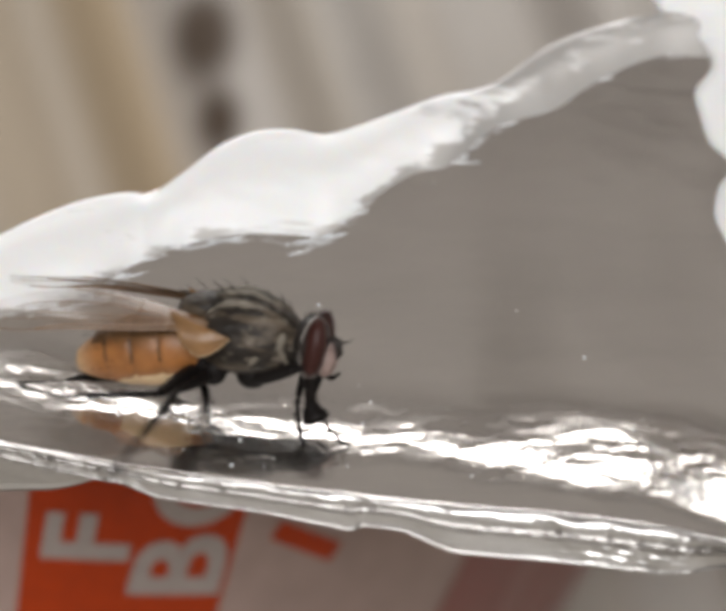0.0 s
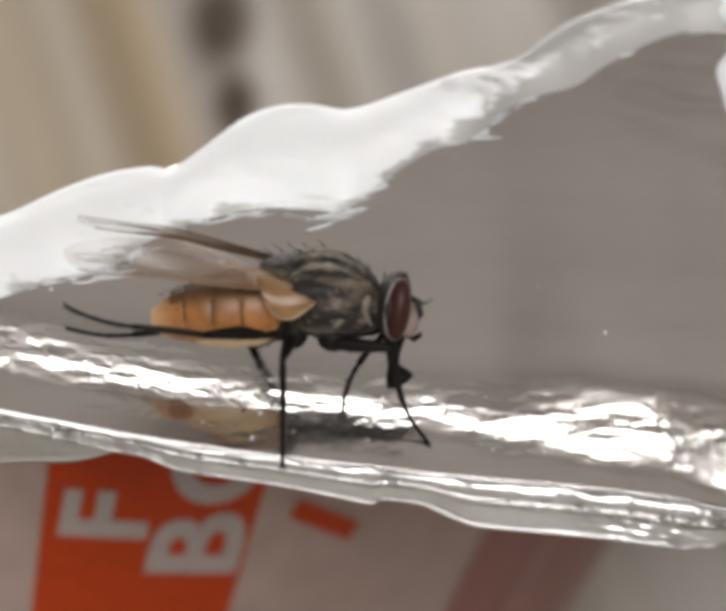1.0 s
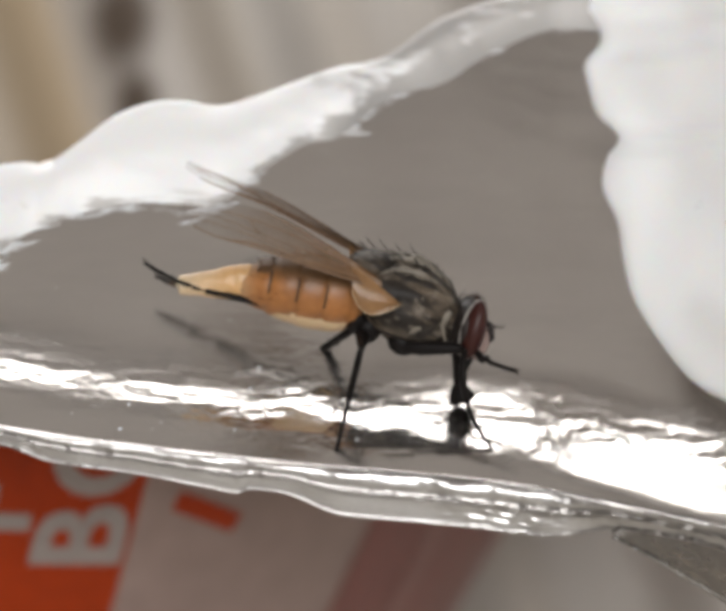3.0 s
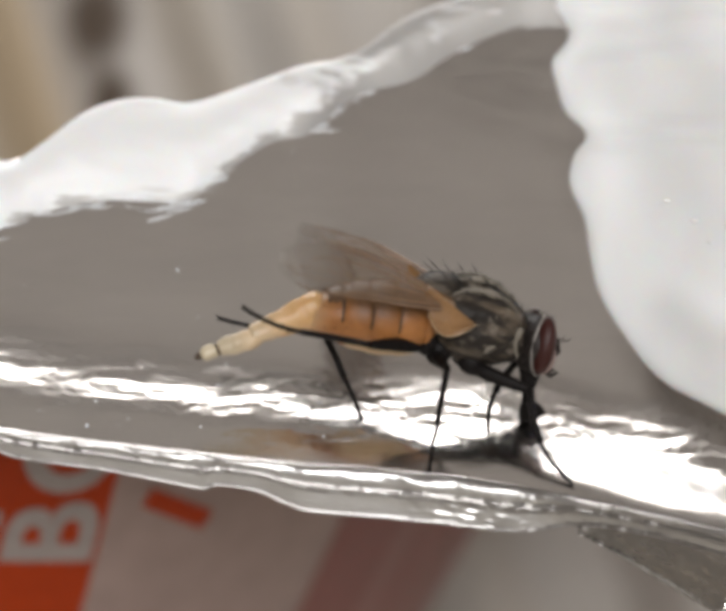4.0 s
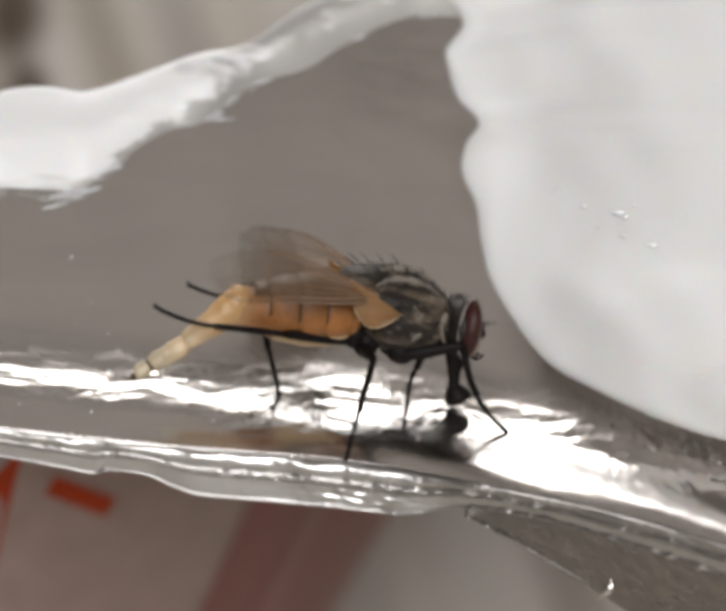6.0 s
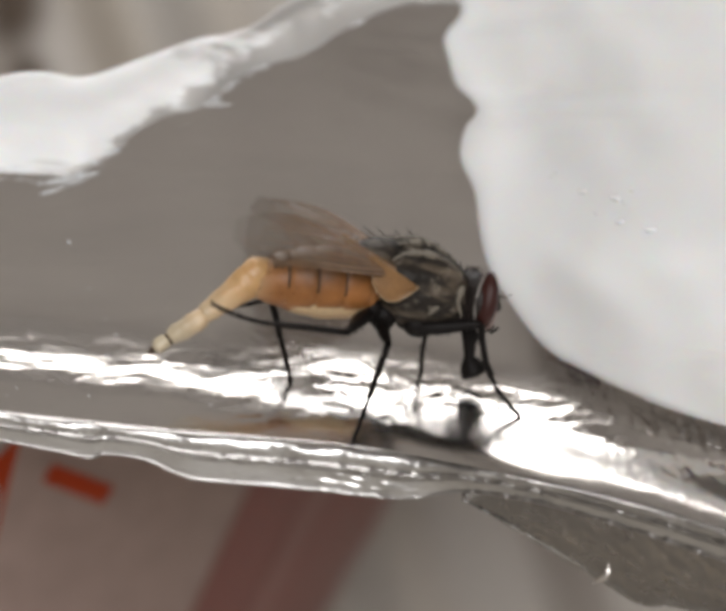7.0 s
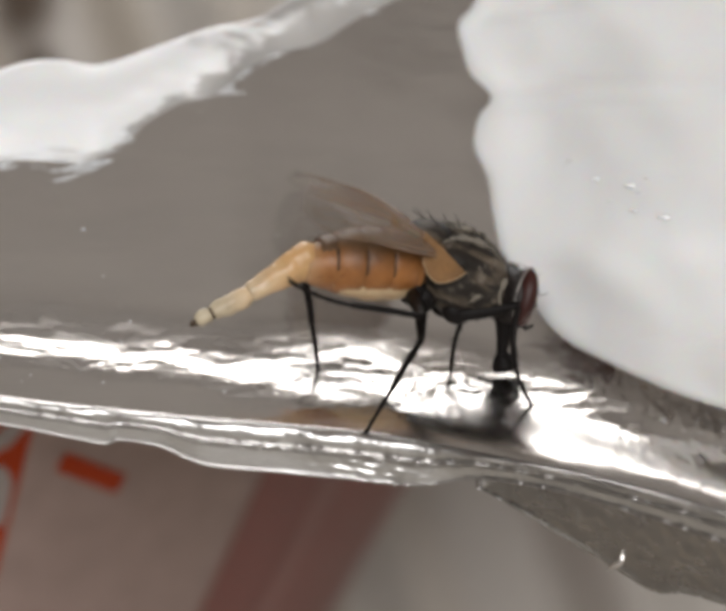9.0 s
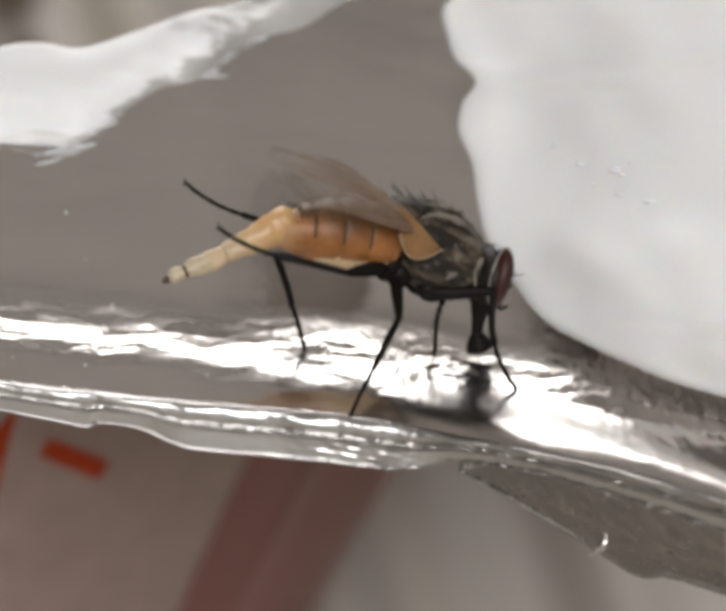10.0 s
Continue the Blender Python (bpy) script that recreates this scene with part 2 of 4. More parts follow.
def cloth_material():
    """Off-white cloth with slanting tan stripes and two dark brown printed dots."""
    m, b, n, l = nodes("striped_cloth")
    co = n.new("ShaderNodeTexCoord")
    sep = n.new("ShaderNodeSeparateXYZ")
    l.new(co.outputs["Object"], sep.inputs[0])
    x, z = sep.outputs[0], sep.outputs[2]

    def math(op, a, c, d=None):
        q = n.new("ShaderNodeMath")
        q.operation = op
        for i, v in enumerate((a, c, d)):
            if v is None:
                continue
            if isinstance(v, (int, float)):
                q.inputs[i].default_value = v
            else:
                l.new(v, q.inputs[i])
        return q.outputs[0]

    def soft(v, lo, hi):
        q = n.new("ShaderNodeMapRange")
        q.interpolation_type = "SMOOTHSTEP"
        q.inputs[1].default_value, q.inputs[2].default_value = lo, hi
        l.new(v, q.inputs[0])
        return q.outputs[0]

    noise_tex = n.new("ShaderNodeTexNoise")
    noise_tex.inputs["Scale"].default_value = 120
    l.new(co.outputs["Object"], noise_tex.inputs["Vector"])
    base = n.new("ShaderNodeMix")
    base.data_type = "RGBA"
    base.inputs[6].default_value, base.inputs[7].default_value = (0.40, 0.37, 0.335, 1), (0.53, 0.495, 0.455, 1)
    l.new(noise_tex.outputs[0], base.inputs[0])
    out = base.outputs[2]
    slant = math("MULTIPLY_ADD", z, 0.33, x)
    for centre, half, colour, amount in CLOTH_STRIPES:
        dist = math("ABSOLUTE", math("SUBTRACT", slant, centre), 0)
        mask = math("MULTIPLY", math("SUBTRACT", 1.0, soft(dist, half * 0.3, half * 1.6)), amount)
        mix = n.new("ShaderNodeMix")
        mix.data_type = "RGBA"
        mix.inputs[7].default_value = (*colour, 1)
        l.new(mask, mix.inputs[0])
        l.new(out, mix.inputs[6])
        out = mix.outputs[2]
    for cx, cz, rx, rz in CLOTH_DOTS:
        dx = math("DIVIDE", math("SUBTRACT", x, cx), rx)
        dz = math("DIVIDE", math("SUBTRACT", z, cz), rz)
        rad = math("SQRT", math("ADD", math("MULTIPLY", dx, dx), math("MULTIPLY", dz, dz)), 0)
        mask = math("SUBTRACT", 1.0, soft(rad, 0.4, 1.5))
        mix = n.new("ShaderNodeMix")
        mix.data_type = "RGBA"
        mix.inputs[7].default_value = (0.085, 0.062, 0.045, 1)
        l.new(mask, mix.inputs[0])
        l.new(out, mix.inputs[6])
        out = mix.outputs[2]
    l.new(out, b.inputs["Base Color"])
    b.inputs["Roughness"].default_value = 0.85
    weave = n.new("ShaderNodeTexNoise")
    weave.inputs["Scale"].default_value = 1500
    l.new(co.outputs["Object"], weave.inputs["Vector"])
    bp = n.new("ShaderNodeBump")
    bp.inputs["Strength"].default_value, bp.inputs["Distance"].default_value = 0.3, 0.0003
    l.new(weave.outputs[0], bp.inputs["Height"])
    l.new(bp.outputs[0], b.inputs["Normal"])
    return m


# ---- mesh helpers ----
def smoothstep(a, b, x):
    t = min(1, max(0, (x - a) / (b - a)))
    return t * t * (3 - 2 * t)


def mesh_of(name, verts, faces, material, smooth=True, scale=MM):
    me = bpy.data.meshes.new(name)
    me.from_pydata([tuple(c * scale for c in v) for v in verts], [], faces)
    me.materials.append(material)
    me.polygons.foreach_set("use_smooth", [smooth] * len(me.polygons))
    me.update()
    return me


def part(name, bm, material, parent, label=""):
    """One mesh object under a thing or a part; the bmesh is in metres."""
    me = bpy.data.meshes.new(name)
    bm.to_mesh(me)
    bm.free()
    me.materials.append(material)
    me.polygons.foreach_set("use_smooth", [True] * len(me.polygons))
    ob = new(name, me)
    ob.parent = parent
    return tagged(ob, label)


def part_mesh(name, me, parent, label=""):
    ob = new(name, me)
    ob.parent = parent
    return tagged(ob, label)


def grid_faces(nu, nv, close_v=False, flip=False):
    out = []
    for i in range(nu - 1):
        for j in range(nv if close_v else nv - 1):
            k = (j + 1) % nv
            q = (i * nv + j, (i + 1) * nv + j, (i + 1) * nv + k, i * nv + k)
            out.append(q[::-1] if flip else q)
    return out


def spline(points, n):
    """n points evenly along a smooth curve through a few given ones."""
    p = [Vector(q) for q in points]
    p = [2 * p[0] - p[1]] + p + [2 * p[-1] - p[-2]]
    fine = []
    for i in range(1, len(p) - 2):
        for k in range(12):
            t = k / 12
            fine.append(0.5 * ((2 * p[i]) + (p[i + 1] - p[i - 1]) * t + (2 * p[i - 1] - 5 * p[i] + 4 * p[i + 1] - p[i + 2]) * t * t
                               + (3 * p[i] - p[i - 1] - 3 * p[i + 1] + p[i + 2]) * t ** 3))
    fine.append(p[-2])
    length = [0.0]
    for a, b in zip(fine, fine[1:]):
        length.append(length[-1] + (b - a).length)
    out, k = [], 0
    for i in range(n):
        s = length[-1] * i / (n - 1)
        while k < len(fine) - 2 and length[k + 1] < s:
            k += 1
        out.append(fine[k].lerp(fine[k + 1], min(1, (s - length[k]) / max(1e-9, length[k + 1] - length[k]))))
    return out


def tube(points, radii, sides=8, cap=True):
    """Verts and faces of a tapering tube along a line of points."""
    verts, faces = [], []
    pts = [Vector(p) for p in points]
    side = Vector((0, 1, 0))
    for i, p in enumerate(pts):
        d = (pts[min(i + 1, len(pts) - 1)] - pts[max(i - 1, 0)]).normalized()
        if abs(d.dot(side)) > 0.95:
            side = Vector((1, 0, 0))
        a = d.cross(side).normalized()
        b = d.cross(a)
        for k in range(sides):
            w = 2 * math.pi * k / sides
            verts.append(p + (a * math.cos(w) + b * math.sin(w)) * radii[i])
    faces = grid_faces(len(pts), sides, True)
    if cap:
        verts += [pts[0], pts[-1]]
        e = len(verts) - 1
        for k in range(sides):
            faces.append((e - 1, (k + 1) % sides, k))
            base = (len(pts) - 1) * sides
            faces.append((e, base + k, base + (k + 1) % sides))
    return verts, faces


def joined(pieces):
    verts, faces = [], []
    for v, f in pieces:
        o = len(verts)
        verts += list(v)
        faces += [tuple(i + o for i in q) for q in f]
    return verts, faces


def lathe(profile, sides=24, squash=1.0):
    """A body turned about x: profile rows (x, radius, z of the axis)."""
    verts = []
    for x, r, z0 in profile:
        for k in range(sides):
            w = 2 * math.pi * k / sides
            verts.append((x, r * math.cos(w) * squash, z0 + r * math.sin(w)))
    faces = grid_faces(len(profile), sides, True)
    faces.append(tuple(range(sides)))
    faces.append(tuple((len(profile) - 1) * sides + k for k in reversed(range(sides))))
    return verts, faces


def curve_at(table, x):
    """Value of a smooth curve through a short table of (x, y)."""
    if x <= table[0][0]:
        return table[0][1]
    for k in range(len(table) - 1):
        (x0, y0), (x1, y1) = table[k], table[k + 1]
        if x <= x1:
            xa, ya = table[max(k - 1, 0)]
            xb, yb = table[min(k + 2, len(table) - 1)]
            m0, m1 = (y1 - ya) / (x1 - xa), (yb - y0) / (xb - x0)
            w, t = x1 - x0, (x - x0) / (x1 - x0)
            return (2 * t ** 3 - 3 * t * t + 1) * y0 + (t ** 3 - 2 * t * t + t) * w * m0 + (3 * t * t - 2 * t ** 3) * y1 + (t ** 3 - t * t) * w * m1
    return table[-1][1]


# ---- the place: a table, in a room with two windows added unseen for light and reflections ----
def box(name, lo, hi, material):
    bm = bmesh.new()
    bmesh.ops.create_cube(bm, size=1)
    for v in bm.verts:
        v.co = Vector([lo[i] + (v.co[i] + 0.5) * (hi[i] - lo[i]) for i in range(3)])
    me = bpy.data.meshes.new(name)
    bm.to_mesh(me)
    bm.free()
    me.materials.append(material)
    return new(name, me)


def pierced_wall(name, y, x0, x1, z0, z1, label):
    """A wall along x with one window opening, and the window in it."""
    bm = bmesh.new()
    for lo, hi in (((-2.2, 0), (2, z0)), ((-2.2, z1), (2, 2.75)), ((-2.2, z0), (x0, z1)), ((x1, z0), (2, z1))):
        made = bmesh.ops.create_cube(bm, size=1)["verts"]
        for v in made:
            v.co = Vector((lo[0] + (v.co.x + 0.5) * (hi[0] - lo[0]), y + v.co.y * 0.1, lo[1] + (v.co.z + 0.5) * (hi[1] - lo[1])))
    me = bpy.data.meshes.new(name)
    bm.to_mesh(me)
    bm.free()
    me.materials.append(PLASTER)
    tagged(new(name, me), label, "wall", kind="structure")


def window(name, y, x0, x1, z0, z1):
    win = tagged(new(name), "unseen white painted window added in the wall", "window", kind="structure")
    for lo, hi in (((x0, y - 0.03, z0), (x0 + 0.05, y + 0.03, z1)), ((x1 - 0.05, y - 0.03, z0), (x1, y + 0.03, z1)),
                   ((x0 + 0.05, y - 0.03, z0), (x1 - 0.05, y + 0.03, z0 + 0.05)), ((x0 + 0.05, y - 0.03, z1 - 0.05), (x1 - 0.05, y + 0.03, z1))):
        box("window_frame", lo, hi, FRAME_PAINT).parent = win


def room():
    tagged(box("floor", (-2.2, -2, -0.1), (2, 0.75, 0), FLOOR), "brown wooden floor of the room", "floor", kind="structure")
    tagged(box("ceiling", (-2.2, -2, 2.75), (2, 0.75, 2.85), CEILING), "plain pale plaster ceiling", "ceiling", kind="structure")
    tagged(box("wall_west", (-2.3, -2.1, 0), (-2.2, 0.85, 2.75), PLASTER), "plain beige plaster wall", "wall", kind="structure")
    tagged(box("wall_east", (2, -2.1, 0), (2.1, 0.85, 2.75), PLASTER), "plain beige plaster wall", "wall", kind="structure")
    pierced_wall("wall_north", 0.80, -0.63, 0.11, 1.345, 1.765, "beige plaster wall with a high window opening")
    window("window_1", 0.80, -0.63, 0.11, 1.345, 1.765)
    pierced_wall("wall_south", -2.05, -0.66, 0.80, 1.30, 2.30, "beige plaster wall with a wide window opening")
    window("window_2", -2.05, -0.66, 0.80, 1.30, 2.30)
    table = tagged(new("table"), "beige laminate table under the small cup", "table")
    bm = bmesh.new()
    bmesh.ops.create_cube(bm, size=1)
    for v in bm.verts:
        v.co = Vector((v.co.x * 1.3, v.co.y * 1.1, 0.735 + v.co.z * 0.03))
    bmesh.ops.bevel(bm, geom=bm.edges[:], offset=0.004, segments=2, affect="EDGES")
    part("tabletop", bm, TABLE, table)
    for sx in (-0.58, 0.58):
        for sy in (-0.48, 0.48):
            bm = bmesh.new()
            bmesh.ops.create_cube(bm, size=1)
            for v in bm.verts:
                v.co = Vector((sx + v.co.x * 0.05, sy + v.co.y * 0.05, 0.36 + v.co.z * 0.72))
            part("leg", bm, FRAME_PAINT, table)


# ---- the packet: foil sheet, hem, flap and cream ----
RIM_LINE = [(-13.82, -2.19), (-9.00, -3.05), (-3.26, -3.74), (2.02, -4.23), (4.78, -4.71), (9.00, -5.63), (12.81, -6.78)]


def rim_height(a):
    return curve_at(RIM_LINE, a)


def rim_depth(a):
    return -1.1 - 0.05 * (a + 4.1) - 0.48 * math.log1p(math.exp((a - 4.0) / 1.2))


def soft_step(h, centre, width):
    """The running sum of a soft step from 0 to 1 at centre."""
    return width * math.log((1 + math.exp((h - centre) / width)) / (1 + math.exp(-centre / width)))


def sheet_depth(a, b):
    """How far away the sheet lies: it rolls over its rim on to a nearly level ledge, then rises as a wall, steeper towards the tear."""
    h = b - rim_height(a)
    if h <= 0:
        return rim_depth(a)
    bulge = 1.6 * smoothstep(5.5, 12, a) * smoothstep(1.0, 3.8, h)
    crown = 0.62 + 0.38 * (1 - smoothstep(-3.5, 1, a)) - 0.20 * smoothstep(2.7, 4.8, a)
    ledge = 0.84 * soft_step(h, crown, 0.17) - 0.38 * soft_step(h, crown + 0.55 + 0.2 * smoothstep(-2, 0.5, a), 0.12) - 0.08 * soft_step(h, crown + 1.6, 0.25) - 0.28 * soft_step(h, 2.8, 0.3)
    ledge += 0.26 * smoothstep(2.4, 4.8, a) * (soft_step(h, 0.20, 0.10) - soft_step(h, 1.3 + 0.5 * smoothstep(4, 7, a), 0.12))
    ledge += 0.28 * smoothstep(-1.5, 1.5, a) * (1 - smoothstep(6.5, 8.5, a)) * (soft_step(h, 1.5, 0.15) - soft_step(h, 2.6, 0.2))
    return rim_depth(a) + 0.78 * h - 0.024 * h * h + 0.008 * max(0, h - 3) ** 2 + ledge - bulge


def at(a, b, d):
    """A point in the camera's axes, in mm, scaled with depth to hold its place in the view."""
    k = (80 + d) / 80
    return (a * k, d, b * k)


# the sheet's upper edge, from left to right
CREST = [(-14.28, 2.12), (-13.02, 2.40), (-10.72, 3.27), (-9.34, 3.53), (-7.97, 4.01), (-6.36, 4.87), (-5.56, 4.95), (-4.41, 4.99), (-3.26, 5.33), (-0.62, 6.08), (0.76, 6.94), (2.48, 7.46),
         (4.20, 7.92), (7.07, 8.49), (12.81, 9.18)]


def foil_packet():
    lid = new("foil_lid")
    lid.matrix_world = FRAME
    tagged(lid, "torn crumpled aluminium foil lid smeared with white cream", "foil lid")
    nu, nv = 620, 200
    verts = []
    for i in range(nu):
        a = -14.3 + 27.1 * i / (nu - 1)
        lo, hi = rim_height(a), curve_at(CREST, a)
        for j in range(nv):
            t = (j / (nv - 1)) ** 1.25
            b = lo + (hi - lo) * t
            d = sheet_depth(a, b)
            h = b - lo
            near = math.exp(-((h - 1.4) / 0.8) ** 2) + 0.15
            p = Vector((a, 0, b))
            crumple = 0.10 * noise.noise(p * 0.35) + 0.005 * noise.noise(p * 1.7 + Vector((3, 1, 0)))
            crumple += near * (0.75 + 0.25 * smoothstep(-6, -1, a) + 0.5 * smoothstep(1, 3.5, a) * smoothstep(1.3, 1.8, h) - 0.7 * smoothstep(2.5, 5, a) * (1 - smoothstep(1.2, 1.7, h))) * (0.06 * noise.noise(Vector((a * 0.7 + 0.3 * h, 5, h * 1.4))) + 0.030 * noise.noise(Vector((a * 1.3, 9, h * 4.5 - 0.4 * a))) + 0.016 * noise.noise(Vector((a * 4.5, 9, h * 8))) + 0.007 * noise.noise(Vector((a * 10, 3, h * 14))))
            rightward = smoothstep(6.0, 9.5, a) * math.exp(-((h - 1.6) / 1.4) ** 2)
            crumple += rightward * (0.03 * noise.noise(Vector((a * 2.2, 2, h * 2.2))) + 0.018 * noise.noise(Vector((a * 6, 4, h * 6))) + 0.009 * noise.noise(Vector((a * 14, 4, h * 14))))
            crumple *= smoothstep(0, 0.5, h)
            verts.append(at(a, b, d + crumple))
    me = mesh_of("sheet", verts, grid_faces(nu, nv), FOIL)
    ob = part_mesh("sheet", me, lid)
    mod = ob.modifiers.new("thickness", "SOLIDIFY")
    mod.thickness, mod.offset = 0.00004, 1
    # hem: two fine ridges along the rim, then a strip folded down to a wavy edge
    low = [(-14.28, -2.53), (-13.02, -2.73), (-10.61, -3.28), (-9.92, -3.39), (-9.00, -3.74), (-6.70, -4.08), (-4.98, -4.42), (-4.29, -4.54), (-4.04, -4.44), (-3.03, -4.58), (-2.34, -4.88), (-1.77, -5.08), (-0.05, -5.24),
           (1.79, -5.42), (3.40, -5.58), (5.12, -5.42), (7.07, -5.75), (9.00, -6.32), (12.81, -7.58)]
    nu, nv = 560, 48
    verts = []
    for i in range(nu):
        a = -14.3 + 27.1 * i / (nu - 1)
        top, bot = rim_height(a), curve_at(low, a)
        d0 = rim_depth(a)
        for j in range(nv):
            t = j / (nv - 1)
            b = top + (bot - top) * t
            roll = 0.22 * (0.85 + 0.25 * noise.noise(Vector((a * 1.3, 4, t * 3))) + 0.05 * noise.noise(Vector((a * 5, 4, t * 6)))) * math.sqrt(max(0, 1 - ((t - 0.20) / 0.20) ** 2)) if t < 0.4 else 0
            bead = 0.16 * math.exp(-((t - 0.47 - 0.03 * noise.noise(Vector((a * 1.5, 1, 0)))) / 0.06) ** 2) * (0.8 + 0.5 * noise.noise(Vector((a * 0.6, 1, 0))))
            bead += 0.10 * math.exp(-((t - 0.985) / 0.02) ** 2)
            rough = smoothstep(0.36, 0.44, t) * (1 - 0.75 * smoothstep(0.58, 0.66, t))
            crush = bead * (0.6 * noise.noise(Vector((a * 4, 3, t * 14))) + 0.25 * noise.noise(Vector((a * 11, 3, t * 30)))) + (rough * 0.4 + 1.2 * math.exp(-((a - 2.2) / 1.6) ** 2) * smoothstep(0.4, 0.5, t)) * (0.03 * noise.noise(Vector((a * 1.6, 8, t * 9))) + 0.014 * noise.noise(Vector((a * 4, 8, t * 14)))) + 0.05 * noise.noise(Vector((a * 0.8, 7, t))) * smoothstep(0, 0.2, t)
            verts.append(at(a, b, d0 - roll - bead + 0.30 * max(0, t - 0.5) + crush))
    me = mesh_of("hem", verts, grid_faces(nu, nv, flip=True), HEM)
    ob = part_mesh("hem", me, lid, "creased folded-down foil hem")
    mod = ob.modifiers.new("thickness", "SOLIDIFY")
    mod.thickness, mod.offset = 0.00005, -1
    # lip: a smooth tongue of foil below the hem, at its far end
    up = [(-14.51, -2.53), (-12.44, -2.68), (-10.95, -2.82), (-10.15, -3.10)]
    dn = [(-14.51, -3.66), (-12.44, -3.58), (-11.41, -3.53), (-10.15, -3.17)]
    nu, nv = 50, 16
    verts = []
    for i in range(nu):
        a = up[0][0] + (up[-1][0] - up[0][0]) * i / (nu - 1)
        top, bot = curve_at(up, a) + 0.03, curve_at(dn, a)
        for j in range(nv):
            t = j / (nv - 1)
            verts.append(at(a, top + (bot - top) * t, rim_depth(a) + 0.15 + 0.7 * t * (top - bot) - 0.05 * math.exp(-((t - 0.97) / 0.04) ** 2)))
    ob = part_mesh("lip", mesh_of("lip", verts, grid_faces(nu, nv, flip=True), HEM), lid, "smooth grey foil tongue")
    mod = ob.modifiers.new("thickness", "SOLIDIFY")
    mod.thickness, mod.offset = 0.00004, -1
    # flap: a torn corner hanging below the hem
    up = [(4.95, -5.42), (5.92, -5.52), (7.07, -5.75), (9.00, -6.32), (11.66, -7.24)]
    dn = [(5.03, -5.65), (5.92, -6.15), (7.07, -6.84), (8.28, -7.56), (9.37, -8.21), (10.17, -8.27), (11.66, -8.73)]
    nu, nv = 120, 24
    verts = []
    for i in range(nu):
        a = curve_at([(0, up[0][0]), (1, up[-1][0])], i / (nu - 1))
        top, bot = curve_at(up, a) + 0.05, curve_at(dn, a)
        for j in range(nv):
            t = j / (nv - 1)
            b = top + (bot - top) * t
            fold = 0.25 * math.sin(t * 3 + a * 0.5) + 0.16 * noise.noise(Vector((a * 1.5, t * 3, 5))) + 0.13 * noise.noise(Vector((a * 4, t * 7, 5))) + 0.04 * noise.noise(Vector((a * 11, t * 18, 5)))
            verts.append(at(a, b, rim_depth(a) + 0.2 + 2.6 * t * (top - bot) / 1.5 + fold * 0.5 - 0.16 * math.exp(-((t - 0.97) / 0.03) ** 2)))
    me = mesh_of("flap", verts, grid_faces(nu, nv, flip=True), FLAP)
    ob = part_mesh("flap", me, lid, "torn foil corner with mirrored dark in its colour")
    nick = [(8.22, -7.70), (8.45, -7.56), (8.61, -7.41), (8.63, -7.18)]
    line = spline([at(a, b, rim_depth(a) + 1.0) for a, b in nick], 12)
    part_mesh("torn_nick", mesh_of("torn_nick", *tube(line, [0.02 + 0.09 * math.sin(math.pi * k / 11) for k in range(12)], 8), FOIL), lid, "bright curled nick of torn foil")
    mod = ob.modifiers.new("thickness", "SOLIDIFY")
    mod.thickness, mod.offset = 0.00004, -1


